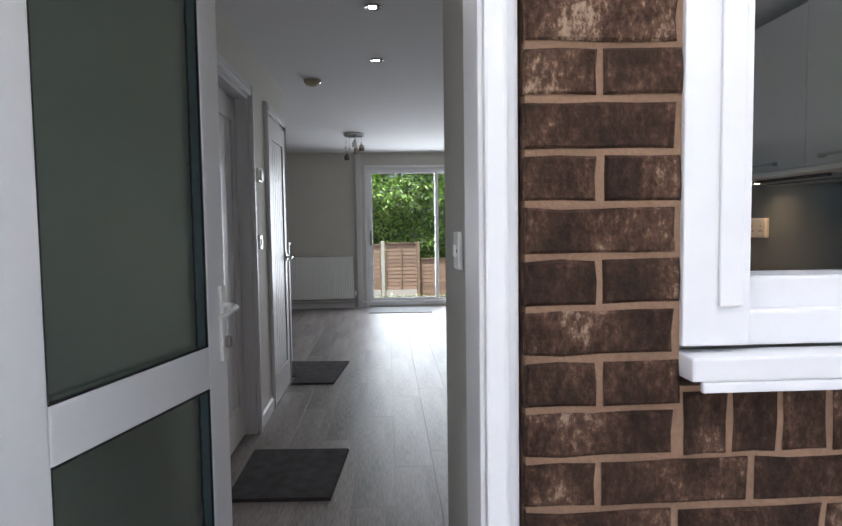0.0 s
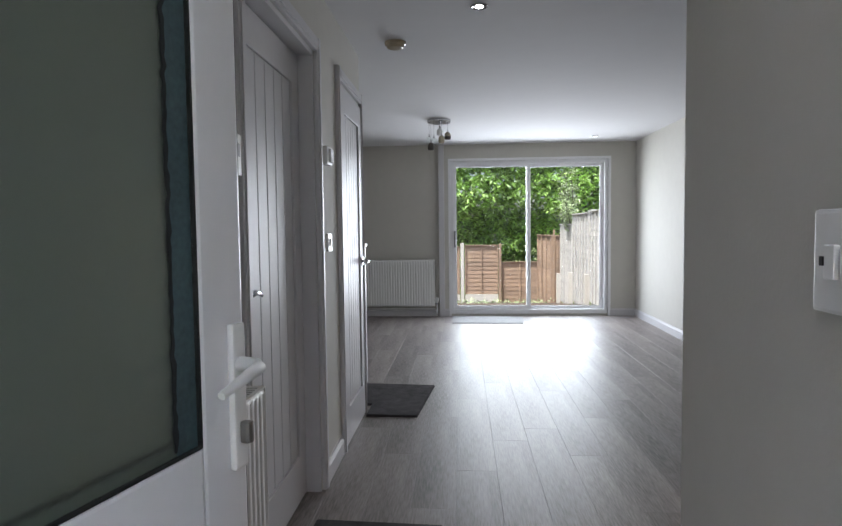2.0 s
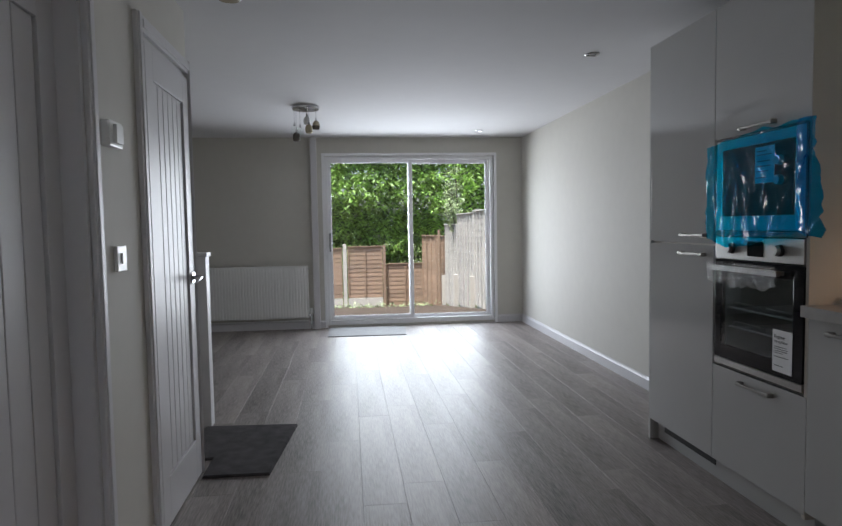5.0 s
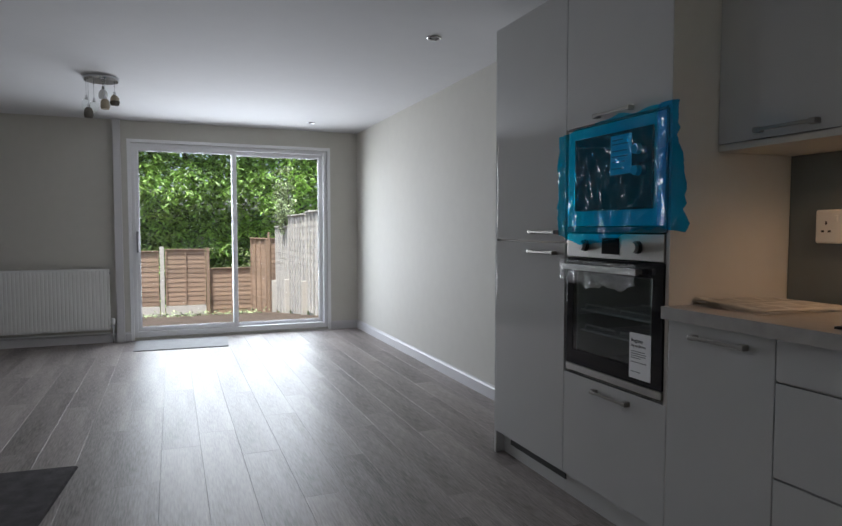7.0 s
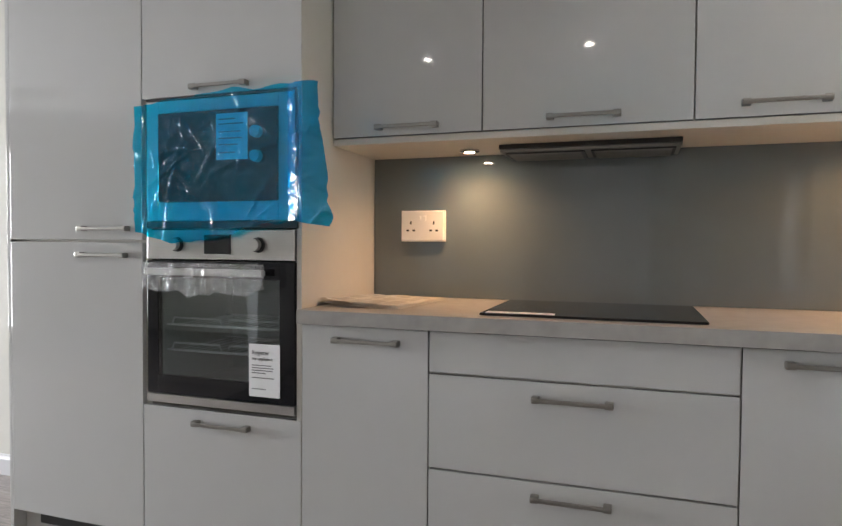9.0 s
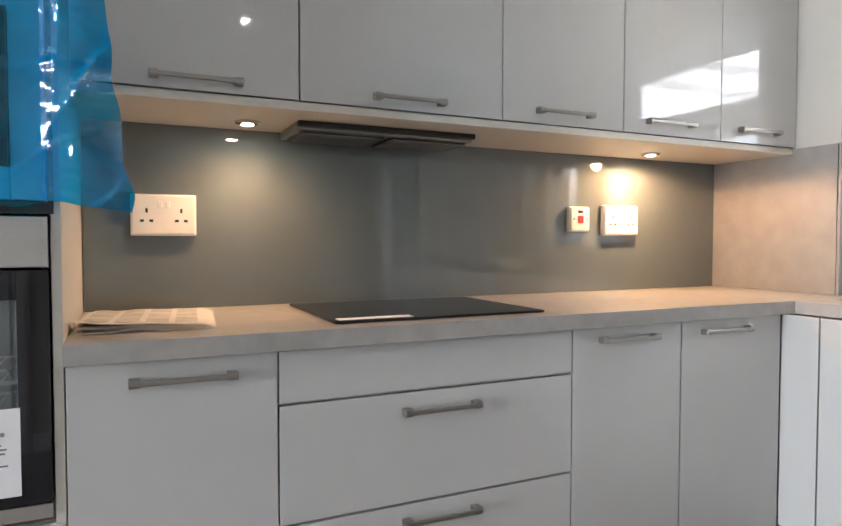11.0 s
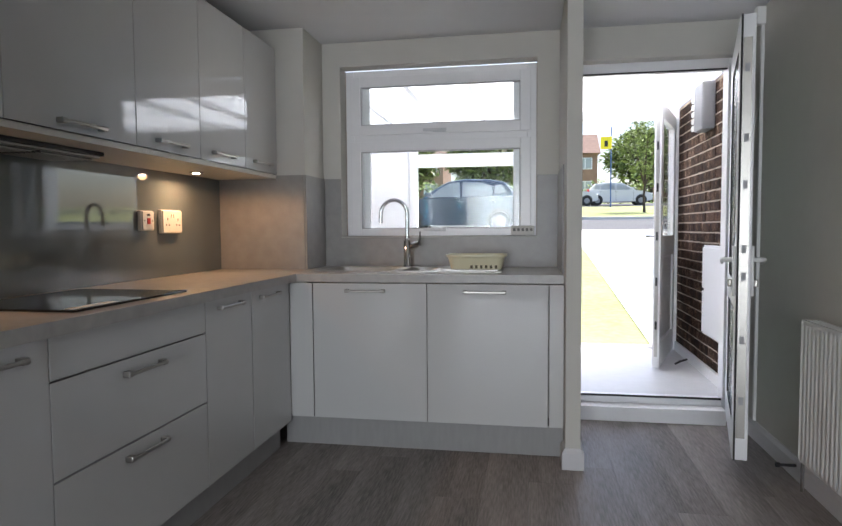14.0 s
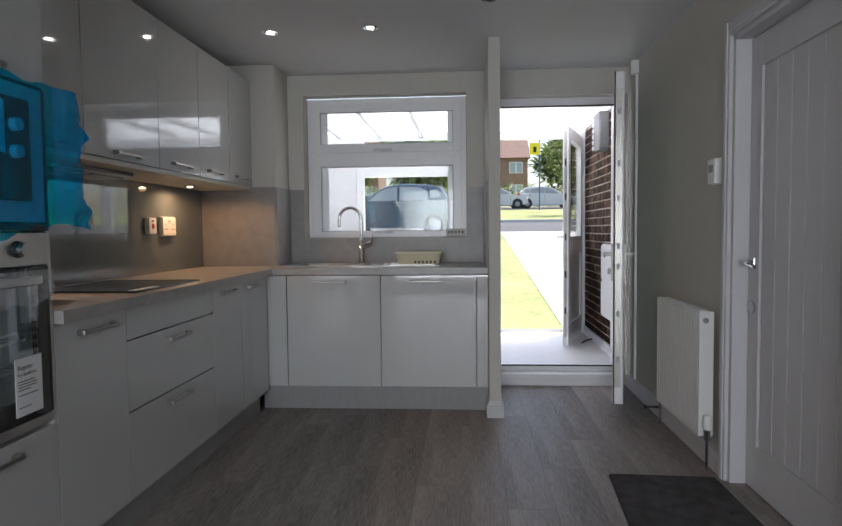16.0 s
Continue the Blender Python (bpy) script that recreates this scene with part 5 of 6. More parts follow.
def gz(y):
    for (a, za), (b, zb) in zip(PROFILE, PROFILE[1:]):
        if a <= y <= b:
            return za + (zb - za) * (y - a) / (b - a)
    return 0.0


def sheet(x0, x1, ys, lift):
    bm = bmesh.new()
    rows = [[bm.verts.new((x, y, gz(y) + lift)) for x in np.linspace(x0, x1, 9)] for y in ys]
    for a, b in zip(rows, rows[1:]):
        for i in range(8):
            bm.faces.new((a[i], a[i + 1], b[i + 1], b[i]))
    return bm


setting("ground", sheet(-90, 90, [p[0] for p in PROFILE], 0.0), GRASS, "open grassy ground")
setting("pavement", sheet(-6, 0.88, (-13, -10, -6, -3, -0.4, -0.13), 0.012), CONCRETE, "pale concrete path and drive")
setting("pavement_2", sheet(2.0, 9, (-13, -10, -6, -3, -0.4, -0.13), 0.012), CONCRETE, "pale concrete parking drive")
setting("road", sheet(-60, 60, (-18, -15.0, -13.0), 0.015), ASPHALT, "grey asphalt road")
setting("road_2", sheet(-60, 60, (-44, -40, -35), 0.015), ASPHALT, "grey asphalt road beyond the verge")
setting("kerb", boxes(((-60, -18.15, gz(-18) - 0.1), (60, -18.0, gz(-18) + 0.12)), bevel=0.01), CONCRETE, "pale concrete kerb")
setting("ground_garden", sheet(-4, 3.85, (10.32, 11.5, 12.9, 16, 19.2), 0.012), SOIL, "bare garden soil strewn with leaves")

setting("porch_floor", boxes(((0.74, -0.10, -0.2), (3.95, YO - 0.002, ZP))), TILE, "pale grey porch floor")
# Opaque ceiling given the roof's translucency so daylight brightens the porch.
setting("porch_ceiling", boxes(((0.60, -0.14, 2.13), (1.88, YO - 0.002, 2.136))), TRANSLUCENT_SHEET, "white porch ceiling, made translucent to pass daylight")
setting("porch_roof", boxes(((1.88, -0.14, 2.135), (4.0, YO - 0.002, 2.141))), TRANSLUCENT_SHEET, "translucent white porch roof sheet")
setting("porch_wall", boxes(((3.90, -0.10, ZP), (3.98, YO - 0.002, 2.13))), UPVC, "white panelled porch end wall")
for i in range(5):
    setting("porch_beam", boxes(((1.95 + i * 0.42, -0.02, 2.085), (1.99 + i * 0.42, YO - 0.004, 2.128)), bevel=0.003), UPVC, "white porch ceiling batten")
pf = thing("porch_front", (2.4, -0.05, ZP), "white framed porch front with glazed window", "porch", kind="structure")
part("infill_panel", boxes(((3.07, -0.085, ZP), (3.90, -0.05, 2.128)), bevel=0.002), UPVC, pf)
part("post", boxes(((2.99, -0.10, ZP), (3.06, -0.02, 2.128)), bevel=0.004), UPVC, pf)
part("post", boxes(((1.74, -0.10, ZP), (1.83, -0.02, 2.128)), bevel=0.004), UPVC, pf)
part("post", boxes(((0.755, -0.10, ZP), (0.82, -0.02, 2.128)), bevel=0.004), UPVC, pf)
part("lintel", boxes(((0.82, -0.10, 2.045), (1.74, -0.02, 2.128)), bevel=0.004), UPVC, pf)
part("lintel", boxes(((1.83, -0.10, 1.69), (2.99, -0.02, 1.80)), ((1.83, -0.10, 2.06), (2.99, -0.02, 2.128)), bevel=0.004), UPVC, pf)
part("dado_panel", boxes(((1.83, -0.09, ZP), (2.99, -0.03, 0.75)), ((1.83, -0.10, 0.75), (2.99, -0.02, 0.82)), bevel=0.003), UPVC, pf)
for z0, z1 in ((0.82, 1.69), (1.80, 2.06)):
    g = part("pane", boxes(((1.83, -0.062, z0), (2.99, -0.058, z1))), PANE, pf)
    g.visible_shadow = False
part("threshold", boxes(((0.82, -0.11, 0.02), (1.74, -0.01, ZP + 0.025)), bevel=0.003), STEEL, pf, "metal porch threshold")
setting("porch_skirting", boxes(((0.752, -0.02, ZP), (0.775, YO - 0.004, 0.165)), bevel=0.003), UPVC, "white porch skirting")

pl = thing("porch_door", (0.835, 0.0, ZP), "white half-glazed porch door standing open", "door", turn=71.5)
LP = 0.84
part("leaf_frame", boxes(((0, 0, 0.02), (0.10, 0.05, 1.95)), ((LP - 0.11, 0, 0.02), (LP, 0.05, 1.95)), ((0.10, 0, 0.02), (LP - 0.11, 0.05, 0.2)), ((0.10, 0, 0.82), (LP - 0.11, 0.05, 0.98)), ((0.10, 0, 1.84), (LP - 0.11, 0.05, 1.95)), bevel=0.005), UPVC, pl, local=True)
part("lower_panel", boxes(((0.10, 0.015, 0.2), (LP - 0.11, 0.035, 0.82))), UPVC, pl, local=True)
g = part("glass", boxes(((0.10, 0.022, 0.98), (LP - 0.11, 0.028, 1.84))), PANE, pl, local=True)
g.visible_shadow = False
part("lock_strip", boxes(((LP, 0.014, 0.1), (LP + 0.003, 0.036, 1.9))), STEEL, pl, local=True)
for z in (0.3, 0.62, 0.95, 1.3, 1.6):
    part("lock_keep", boxes(((LP + 0.003, 0.018, z), (LP + 0.005, 0.032, z + 0.06))), BLACK, pl, local=True)
for z in (0.25, 1.0, 1.7):
    part("hinge", boxes(((-0.02, -0.012, z), (0.03, 0.0, z + 0.09)), bevel=0.003), NICKEL, pl, local=True)
bm = bmesh.new()
tube(bm, [(LP - 0.05, 0, 0.98), (LP - 0.05, -0.05, 0.98), (LP - 0.07, -0.058, 0.98), (LP - 0.16, -0.056, 0.975)], 0.010, 10)
part("handle", bm, CHROME, pl, smooth=True, local=True)
bm = bmesh.new()
tube(bm, [(0.80, 0.55, ZP + 0.035), (0.86, 0.60, ZP + 0.03), (0.90, 0.62, ZP + 0.012)], 0.008, 8)
solid("door_stay", bm, BLACK, "dark metal door stay lying on the porch floor", "door stay", base=(0.85, 0.6, ZP))

mb = thing("meter_box", (0.78, 1.19, 0.40), "white meter box on the porch brick wall", "meter box")
part("body", boxes(((0.7515, 0.97, 0.40), (0.80, 1.41, 1.01)), bevel=0.004), UPVC, mb)
part("door", boxes(((0.80, 0.985, 0.415), (0.812, 1.395, 0.995)), bevel=0.003), UPVC, mb)
part("lock", boxes(((0.812, 1.01, 0.70), (0.818, 1.03, 0.72)), bevel=0.002), BLACK, mb)
wl = thing("porch_light", (0.80, 0.87, 1.80), "dark bulkhead lamp with white louvres on brick", "wall lamp")
part("housing", boxes(((0.7515, 0.80, 1.80), (0.84, 1.02, 2.12)), bevel=0.015), GREYPLASTIC, wl)
for i in range(6):
    part("louvre", boxes(((0.762, 0.72, 1.82 + i * 0.05), (0.838, 0.80, 1.855 + i * 0.05)), bevel=0.004), PLASTIC, wl)


def wheel(car, x, y, z, r=0.29):
    bm = bmesh.new()
    ax = Matrix.Rotation(radians(90), 4, "X")
    lathe(bm, ((r * 0.62, -0.09), (r * 0.93, -0.10), (r, -0.075), (r, 0.075), (r * 0.93, 0.10), (r * 0.62, 0.09)), (x, y, z), 28, ax)
    w = part("wheel", bm, RUBBER, car, "black tyre", smooth=True)
    bm = bmesh.new()
    lathe(bm, ((r * 0.60, -0.092), (r * 0.55, -0.096), (0.05, -0.102), (0.05, 0.102), (r * 0.55, 0.096), (r * 0.60, 0.092)), (x, y, z), 28, ax)
    part("rim", bm, GREYPLASTIC, w, smooth=True)


def hatchback(name, x, y, z, paint, label, flip=1, length=3.75):
    """Small five-door car seen from the side, nose towards flip * x."""
    c = thing(name, (x, y, z), label, "car")
    k = length / 3.75

    def P(u, v):
        return x + flip * u * k, z + v

    def loft(outline, half, taper=0.0, zref=0.0, ztop=1.0):
        bm = bmesh.new()
        n = len(outline)
        secs = []
        for s in (-1.0, -0.93, 0.93, 1.0):
            ring = []
            for u, v in outline:
                px, pz = P(u, v)
                hw = half - taper * max(0.0, (v - zref) / (ztop - zref))
                shrink = 0.985 if abs(s) == 1.0 else 1.0
                ring.append(bm.verts.new((x + (px - x) * shrink, y + s * hw, z + 0.7 + (pz - z - 0.7) * shrink)))
            secs.append(ring)
        for a, b in zip(secs, secs[1:]):
            for i in range(n):
                bm.faces.new((a[i], a[(i + 1) % n], b[(i + 1) % n], b[i]))
        bm.faces.new(secs[0][::-1]), bm.faces.new(secs[-1])
        return bm

    lower = [(-1.86, 0.32), (-1.42, 0.20), (1.40, 0.20), (1.84, 0.30), (1.87, 0.55), (1.74, 0.76), (1.30, 0.88), (0.95, 0.93), (-1.55, 0.98), (-1.80, 0.94), (-1.88, 0.62)]
    part("body", loft(lower, 0.82), paint, c, smooth=True)
    cabin = [(0.98, 0.92), (0.55, 1.22), (0.20, 1.41), (-0.30, 1.475), (-0.95, 1.45), (-1.35, 1.38), (-1.70, 1.00), (-1.78, 0.95)]
    part("cabin", loft(cabin, 0.78, 0.17, 0.95, 1.47), paint, c, smooth=True)
    for a in ([(0.72, 0.97), (0.42, 1.22), (0.16, 1.36), (-0.12, 1.39), (-0.14, 0.98)], [(-0.20, 0.98), (-0.20, 1.39), (-0.75, 1.375), (-1.02, 1.25), (-1.02, 1.0)], [(-1.08, 1.03), (-1.08, 1.27), (-1.28, 1.30), (-1.42, 1.08)]):
        for s in (-1, 1):
            bm = bmesh.new()
            for off in (0.006,):
                vs = []
                for u, v in a:
                    px, pz = P(u, v)
                    vs.append(bm.verts.new((px, y + s * (0.785 - 0.17 * (v - 0.95) / 0.52 + off), pz)))
                f = bm.faces.new(vs)
                bmesh.ops.solidify(bm, geom=[f], thickness=0.004)
            part("side_window", bm, CAR_GLASS, c)
    rw = [P(-1.375, 1.36), P(-1.69, 1.03)]
    bm = bmesh.new()
    vs = [bm.verts.new((rw[0][0] - flip * 0.008, y - 0.52, rw[0][1])), bm.verts.new((rw[0][0] - flip * 0.008, y + 0.52, rw[0][1])), bm.verts.new((rw[1][0] - flip * 0.008, y + 0.60, rw[1][1])), bm.verts.new((rw[1][0] - flip * 0.008, y - 0.60, rw[1][1]))]
    bmesh.ops.solidify(bm, geom=[bm.faces.new(vs)], thickness=0.004)
    part("rear_window", bm, CAR_GLASS, c)
    for s in (-1, 1):
        a, b = P(-1.80, 0.72), P(-1.66, 1.02)
        part("tail_lamp", boxes(((a[0], y + s * 0.66, a[1]), (b[0], y + s * 0.83, b[1])), bevel=0.02), RED, c)
        a, b = P(1.55, 0.62), P(1.85, 0.74)
        part("headlamp", boxes(((a[0], y + s * 0.55, a[1]), (b[0], y + s * 0.80, b[1])), bevel=0.03), LABEL, c)
        a, b = P(0.62, 0.98), P(0.82, 1.10)
        part("mirror", boxes(((a[0], y + s * 0.80, a[1]), (b[0], y + s * 0.96, b[1])), bevel=0.03), paint, c)
        for u in (-0.10, -0.98):
            a, b = P(u, 0.83), P(u - 0.14, 0.855)
            part("door_handle", boxes(((a[0], y + s * 0.815, a[1]), (b[0], y + s * 0.845, b[1])), bevel=0.008), CHROME, c)
        for u in (0.80, -0.17, -1.05):
            a, b = P(u, 0.28), P(u - 0.008, 0.95)
            part("door_seam", boxes(((a[0], y + s * 0.818, a[1]), (b[0], y + s * 0.8225, b[1]))), BLACK, c)
        for u in (1.22, -1.22):
            px, _ = P(u, 0.29)
            bm = bmesh.new()
            rod(bm, (px, y + s * 0.79, z + 0.31), (px, y + s * 0.824, z + 0.31), 0.35, seg=30)
            part("wheel_arch", bm, BLACK, c)
            wheel(c, px, y + s * 0.74, z + 0.29)
    return c


hatchback("car", 4.05, -12.4, gz(-12.4) + 0.012, CAR_PAINT, "silver-blue hatchback parked on the pale drive")
hatchback("car", -3.6, -37.5, gz(-37.5) + 0.015, CAR_SILVER, "silver car parked along the far road", -1, 4.2)
hatchback("car", -0.2, -37.3, gz(-37.3) + 0.015, CAR_SILVER, "silver car parked along the far road", -1, 4.2)
hatchback("car", 6.2, -37.0, gz(-37.0) + 0.015, CAR_SILVER, "silver car parked along the far road", 1, 4.2)


def leaf_mesh(name, centres, size, per, seed, droop=0.2, spread=1.0):
    """Many folded leaves in rosettes round the given twig ends."""
    rng = np.random.default_rng(seed)
    c = np.repeat(np.asarray(centres, float), per, axis=0)
    n = len(c)
    ang = rng.uniform(0, 2 * np.pi, n)
    el = rng.uniform(-0.5 - droop, 0.9, n)
    d = np.stack([np.cos(ang) * np.cos(el), np.sin(ang) * np.cos(el), np.sin(el)], 1)
    up = np.tile((0.0, 0.0, 1.0), (n, 1)) + rng.normal(0, 0.35, (n, 3))
    side = np.cross(d, up)
    side /= np.linalg.norm(side, axis=1)[:, None]
    nor = np.cross(side, d)
    ln = size * rng.uniform(0.7, 1.25, n)[:, None]
    root = c + d * ln * 0.15 * spread + rng.normal(0, size * 0.25, (n, 3))
    a, t = root, root + d * ln - np.array((0, 0, 1.0)) * ln * droop * 0.4
    mid = root + d * ln * 0.5
    l = mid + side * ln * 0.19 + nor * ln * 0.07
    r = mid - side * ln * 0.19 + nor * ln * 0.07
    verts = np.stack([a, l, t, r], 1).reshape(-1, 3)
    idx = np.arange(n)[:, None] * 4
    faces = np.concatenate([idx + np.array([[0, 1, 2]]), idx + np.array([[0, 2, 3]])], 0)
    me = bpy.data.meshes.new(name)
    me.from_pydata(verts.tolist(), [], faces.tolist())
    return me


def tree(name, x, y, z, trunk_h, crown, count, leaf, size, mat, label, seed, per=9, limbs=7, trunk_r=0.12):
    """Trunk, limbs and a crown of leaf clumps; crown: centre height and half sizes."""
    rng = np.random.default_rng(seed)
    t = thing(name, (x, y, z), label, "tree")
    cz, rx, ry, rz = crown
    bm = bmesh.new()
    tube(bm, [(x, y, z - 0.1), (x + 0.04, y, z + trunk_h * 0.5), (x - 0.03, y + 0.04, z + trunk_h), (x, y, z + cz)], [trunk_r, trunk_r * 0.8, trunk_r * 0.6, trunk_r * 0.3], 10)
    for i in range(limbs):
        a = 2 * math.pi * i / limbs + rng.uniform(-0.3, 0.3)
        h = trunk_h * rng.uniform(0.7, 1.0)
        e = Vector((x + rx * 0.75 * math.cos(a), y + ry * 0.75 * math.sin(a), z + cz + rz * rng.uniform(-0.4, 0.6)))
        s = Vector((x, y, z + h))
        tube(bm, [s, s.lerp(e, 0.5) + Vector((0, 0, 0.15)), e], [trunk_r * 0.45, trunk_r * 0.28, trunk_r * 0.1], 6)
    part("trunk", bm, BARK, t, smooth=True)
    cs = []
    while len(cs) < count:
        p = rng.normal(0, 1, 3)
        p /= np.linalg.norm(p)
        rad = rng.uniform(0.45, 1.0) ** 0.6
        q = np.array((x + p[0] * rx * rad, y + p[1] * ry * rad, z + cz + p[2] * rz * rad))
        if noise.noise(Vector(q * 0.9) + Vector((seed, 0, 0))) > -0.18:
            cs.append(q)
    me = leaf_mesh("crown", cs, size, per, seed)
    me.materials.append(mat)
    me.transform(PLACE[t.name].inverted())
    ob = new("crown", me)
    ob.parent = t
    PLACE[ob.name] = PLACE[t.name]
    return t


tree("tree", -3.2, -25.0, gz(-25), 1.5, (3.1, 1.25, 1.3, 1.5), 230, 0.1, 0.17, TREE_LEAF, "young green street tree on the verge", 11, trunk_r=0.07)
for i, (x, y, h, r) in enumerate(((14.0, -50.0, 6.0, 4.5), (6.0, -54.0, 7.0, 5.0), (-9.0, -56.0, 6.5, 5.0), (22.0, -52.0, 6.5, 5.0))):
    tree("tree", x, y, gz(y), 2.5, (h * 0.62, r * 0.8, r * 0.6, h * 0.42), 420, 0.1, 0.75, TREE_LEAF, "broad green tree beyond the road", 20 + i, trunk_r=0.25)

ls = thing("street_sign", (-2.75, -36.0 + 2.0, gz(-34.0)), "blue post carrying yellow warning sign", "sign")
bm = bmesh.new()
rod(bm, (-2.75, -34, gz(-34) - 0.1), (-2.75, -34, 7.2), 0.04, 0.035, 12)
part("post", bm, BLUE_POST, ls, smooth=True)
part("sign_plate", boxes(((-2.78, -33.92, 5.85), (-2.12, -33.9, 6.6)), bevel=0.005), YELLOW, ls, "yellow sign plate")
part("symbol", boxes(((-2.55, -33.898, 6.0), (-2.35, -33.895, 6.35))), DARKINK, ls, "dark sign symbol")


def far_house(x, y, w, label):
    z = gz(y)
    h = thing("house", (x, y, z), label, "house")
    part("wall", boxes(((x - w / 2, y - 3.5, z - 0.3), (x + w / 2, y + 3.5, z + 5.2))), FAR_BRICK, h)
    bm = bmesh.new()
    a = [bm.verts.new(p) for p in ((x - w / 2 - 0.3, y - 3.9, z + 5.1), (x - w / 2 - 0.3, y + 3.9, z + 5.1), (x - w / 2 - 0.3, y, z + 7.6))]
    b = [bm.verts.new(p) for p in ((x + w / 2 + 0.3, y - 3.9, z + 5.1), (x + w / 2 + 0.3, y + 3.9, z + 5.1), (x + w / 2 + 0.3, y, z + 7.6))]
    for i in range(3):
        bm.faces.new((a[i], a[(i + 1) % 3], b[(i + 1) % 3], b[i]))
    bm.faces.new(a[::-1]), bm.faces.new(b)
    part("roof", bm, ROOF, h)
    n = int(w / 2.6)
    for i in range(n):
        cx = x - w / 2 + (i + 0.5) * w / n
        for zz in (0.9, 3.4):
            wn_ = part("window", boxes(((cx - 0.75, y + 3.5, z + zz), (cx + 0.75, y + 3.54, z + zz + 1.25)), bevel=0.01), UPVC, h, "white framed window")
            for s in (-1, 1):
                part("pane", boxes(((cx + s * 0.36 - 0.3, y + 3.541, z + zz + 0.08), (cx + s * 0.36 + 0.3, y + 3.55, z + zz + 1.17))), CAR_GLASS, wn_)
    return h


far_house(1.5, -68.0, 13, "brown brick terrace under a tiled roof")
far_house(17.0, -66.0, 11, "brown brick terrace under a tiled roof")
far_house(-16.0, -67.0, 12, "brown brick terrace under a tiled roof")
hedge_c = [(x, -46.5 + random.uniform(-0.5, 0.5), gz(-46.5) + random.uniform(0.1, 1.7)) for x in np.arange(-24, 24, 0.14)]
me = leaf_mesh("hedge", hedge_c, 0.5, 8, 5)
me.materials.append(TREE_LEAF)
tagged(new("hedge", me), "clipped green hedge beyond the far road", "hedge", kind="stuff")

# ---- back garden ----
def lap_panel(name, p, q, z0, z1, mat, label, battens, slat=0.11, flip=1):
    """Fence panel of overlapping boards from p to q; battens stand on the side to its left times flip."""
    p, q = Vector((*p, 0)), Vector((*q, 0))
    d = (q - p).normalized()
    n = Vector((-d.y, d.x, 0)) * flip
    ln = (q - p).length
    m = Matrix(((d.x, n.x, 0, p.x), (d.y, n.y, 0, p.y), (0, 0, 1, 0), (0, 0, 0, 1)))
    f = thing(name, (p.x, p.y, z0), label, "fence")
    k = int((z1 - z0) / slat)
    h = (z1 - z0) / k
    for i in range(k):
        bm = bmesh.new()
        z = z0 + i * h
        w = 0.006 * math.sin(i * 2.1)
        vs = [bm.verts.new(m @ Vector(c)) for c in ((0, 0.004, z + h + 0.012), (ln, 0.004, z + h + 0.012), (ln, 0.015, z + w), (0, 0.015, z - w), (0, 0.0, z + h + 0.012), (ln, 0.0, z + h + 0.012), (ln, 0.007, z + w), (0, 0.007, z - w))]
        for a in ((0, 1, 2, 3), (7, 6, 5, 4), (3, 2, 6, 7), (0, 4, 5, 1), (0, 3, 7, 4), (1, 5, 6, 2)):
            bm.faces.new([vs[j] for j in a])
        part("slat", bm, mat, f)
    for u in np.linspace(0.02, ln - 0.02, battens):
        part("batten", boxes(((u - 0.018, 0.016, z0), (u + 0.018, 0.036, z1)), m=m), mat, f)
    part("cap", boxes(((0, -0.01, z1), (ln, 0.055, z1 + 0.022)), bevel=0.003, m=m), mat, f)
    return f


def post(x, y, z0, z1, mat, label, w=0.10):
    bm = boxes(((x - w / 2, y - w / 2, z0), (x + w / 2, y + w / 2, z1)), bevel=0.006)
    return solid("fence_post", bm, mat, label, "post", "garden fence posts", base=(x, y, z0))


XG = 3.88
for y0, y1, z0, z1 in ((10.4, 12.05, -0.18, 1.47), (12.1, 13.85, -0.22, 1.45), (13.9, 15.62, -0.42, 1.42), (15.70, 17.35, -0.62, 1.21)):
    lap_panel("fence", (XG, y0), (XG, y1), z0 - 0.05, z1, FENCE_GREY, "weathered pale grey lap fence panel", 7)
for y, z1 in ((12.07, 0.35), (13.87, 0.25), (15.66, 0.15), (17.4, 0.0)):
    post(XG - 0.07, y, gz(y) - 0.1, z1, POST_STONE, "short pointed concrete repair spur", 0.09)
for y, z1 in ((15.66, 1.30), (13.87, 1.5)):
    post(XG + 0.06, y, gz(y) - 0.1, z1, FENCE_GREY, "weathered timber fence post", 0.08)
lap_panel("fence", (XG + 0.02, 17.45), (XG - 0.35, 19.15), -0.95, 0.93, FENCE_BROWN, "brown lap fence panel, leaning", 6)
for i, (x, y, z1) in enumerate(((3.72, 17.5, 1.10), (3.70, 17.75, 0.95), (3.74, 18.1, 0.9), (3.66, 18.5, 0.85))):
    solid("loose_batten", boxes(((x - 0.02, y - 0.03, gz(y)), (x + 0.02, y + 0.03, z1)), m=Matrix.Rotation(radians(0.4 * i), 4, "Y")), FENCE_BROWN, "loose upright timber leaning on the fence", "timber", base=(x, y, gz(y)))
YG = 19.25
lap_panel("fence", (2.43, YG), (1.50, YG), -0.70, 0.66, FENCE_BROWN, "brown lap fence panel above a gravel board", 3, flip=1)
lap_panel("fence", (1.36, YG), (-0.45, YG), -0.70, 0.62, FENCE_BROWN, "brown lap fence panel above a gravel board", 4, flip=1)
lap_panel("fence", (3.55, YG + 0.05), (2.53, YG + 0.05), -0.95, 0.18, FENCE_BROWN, "low brown lap fence panel", 3, flip=1)
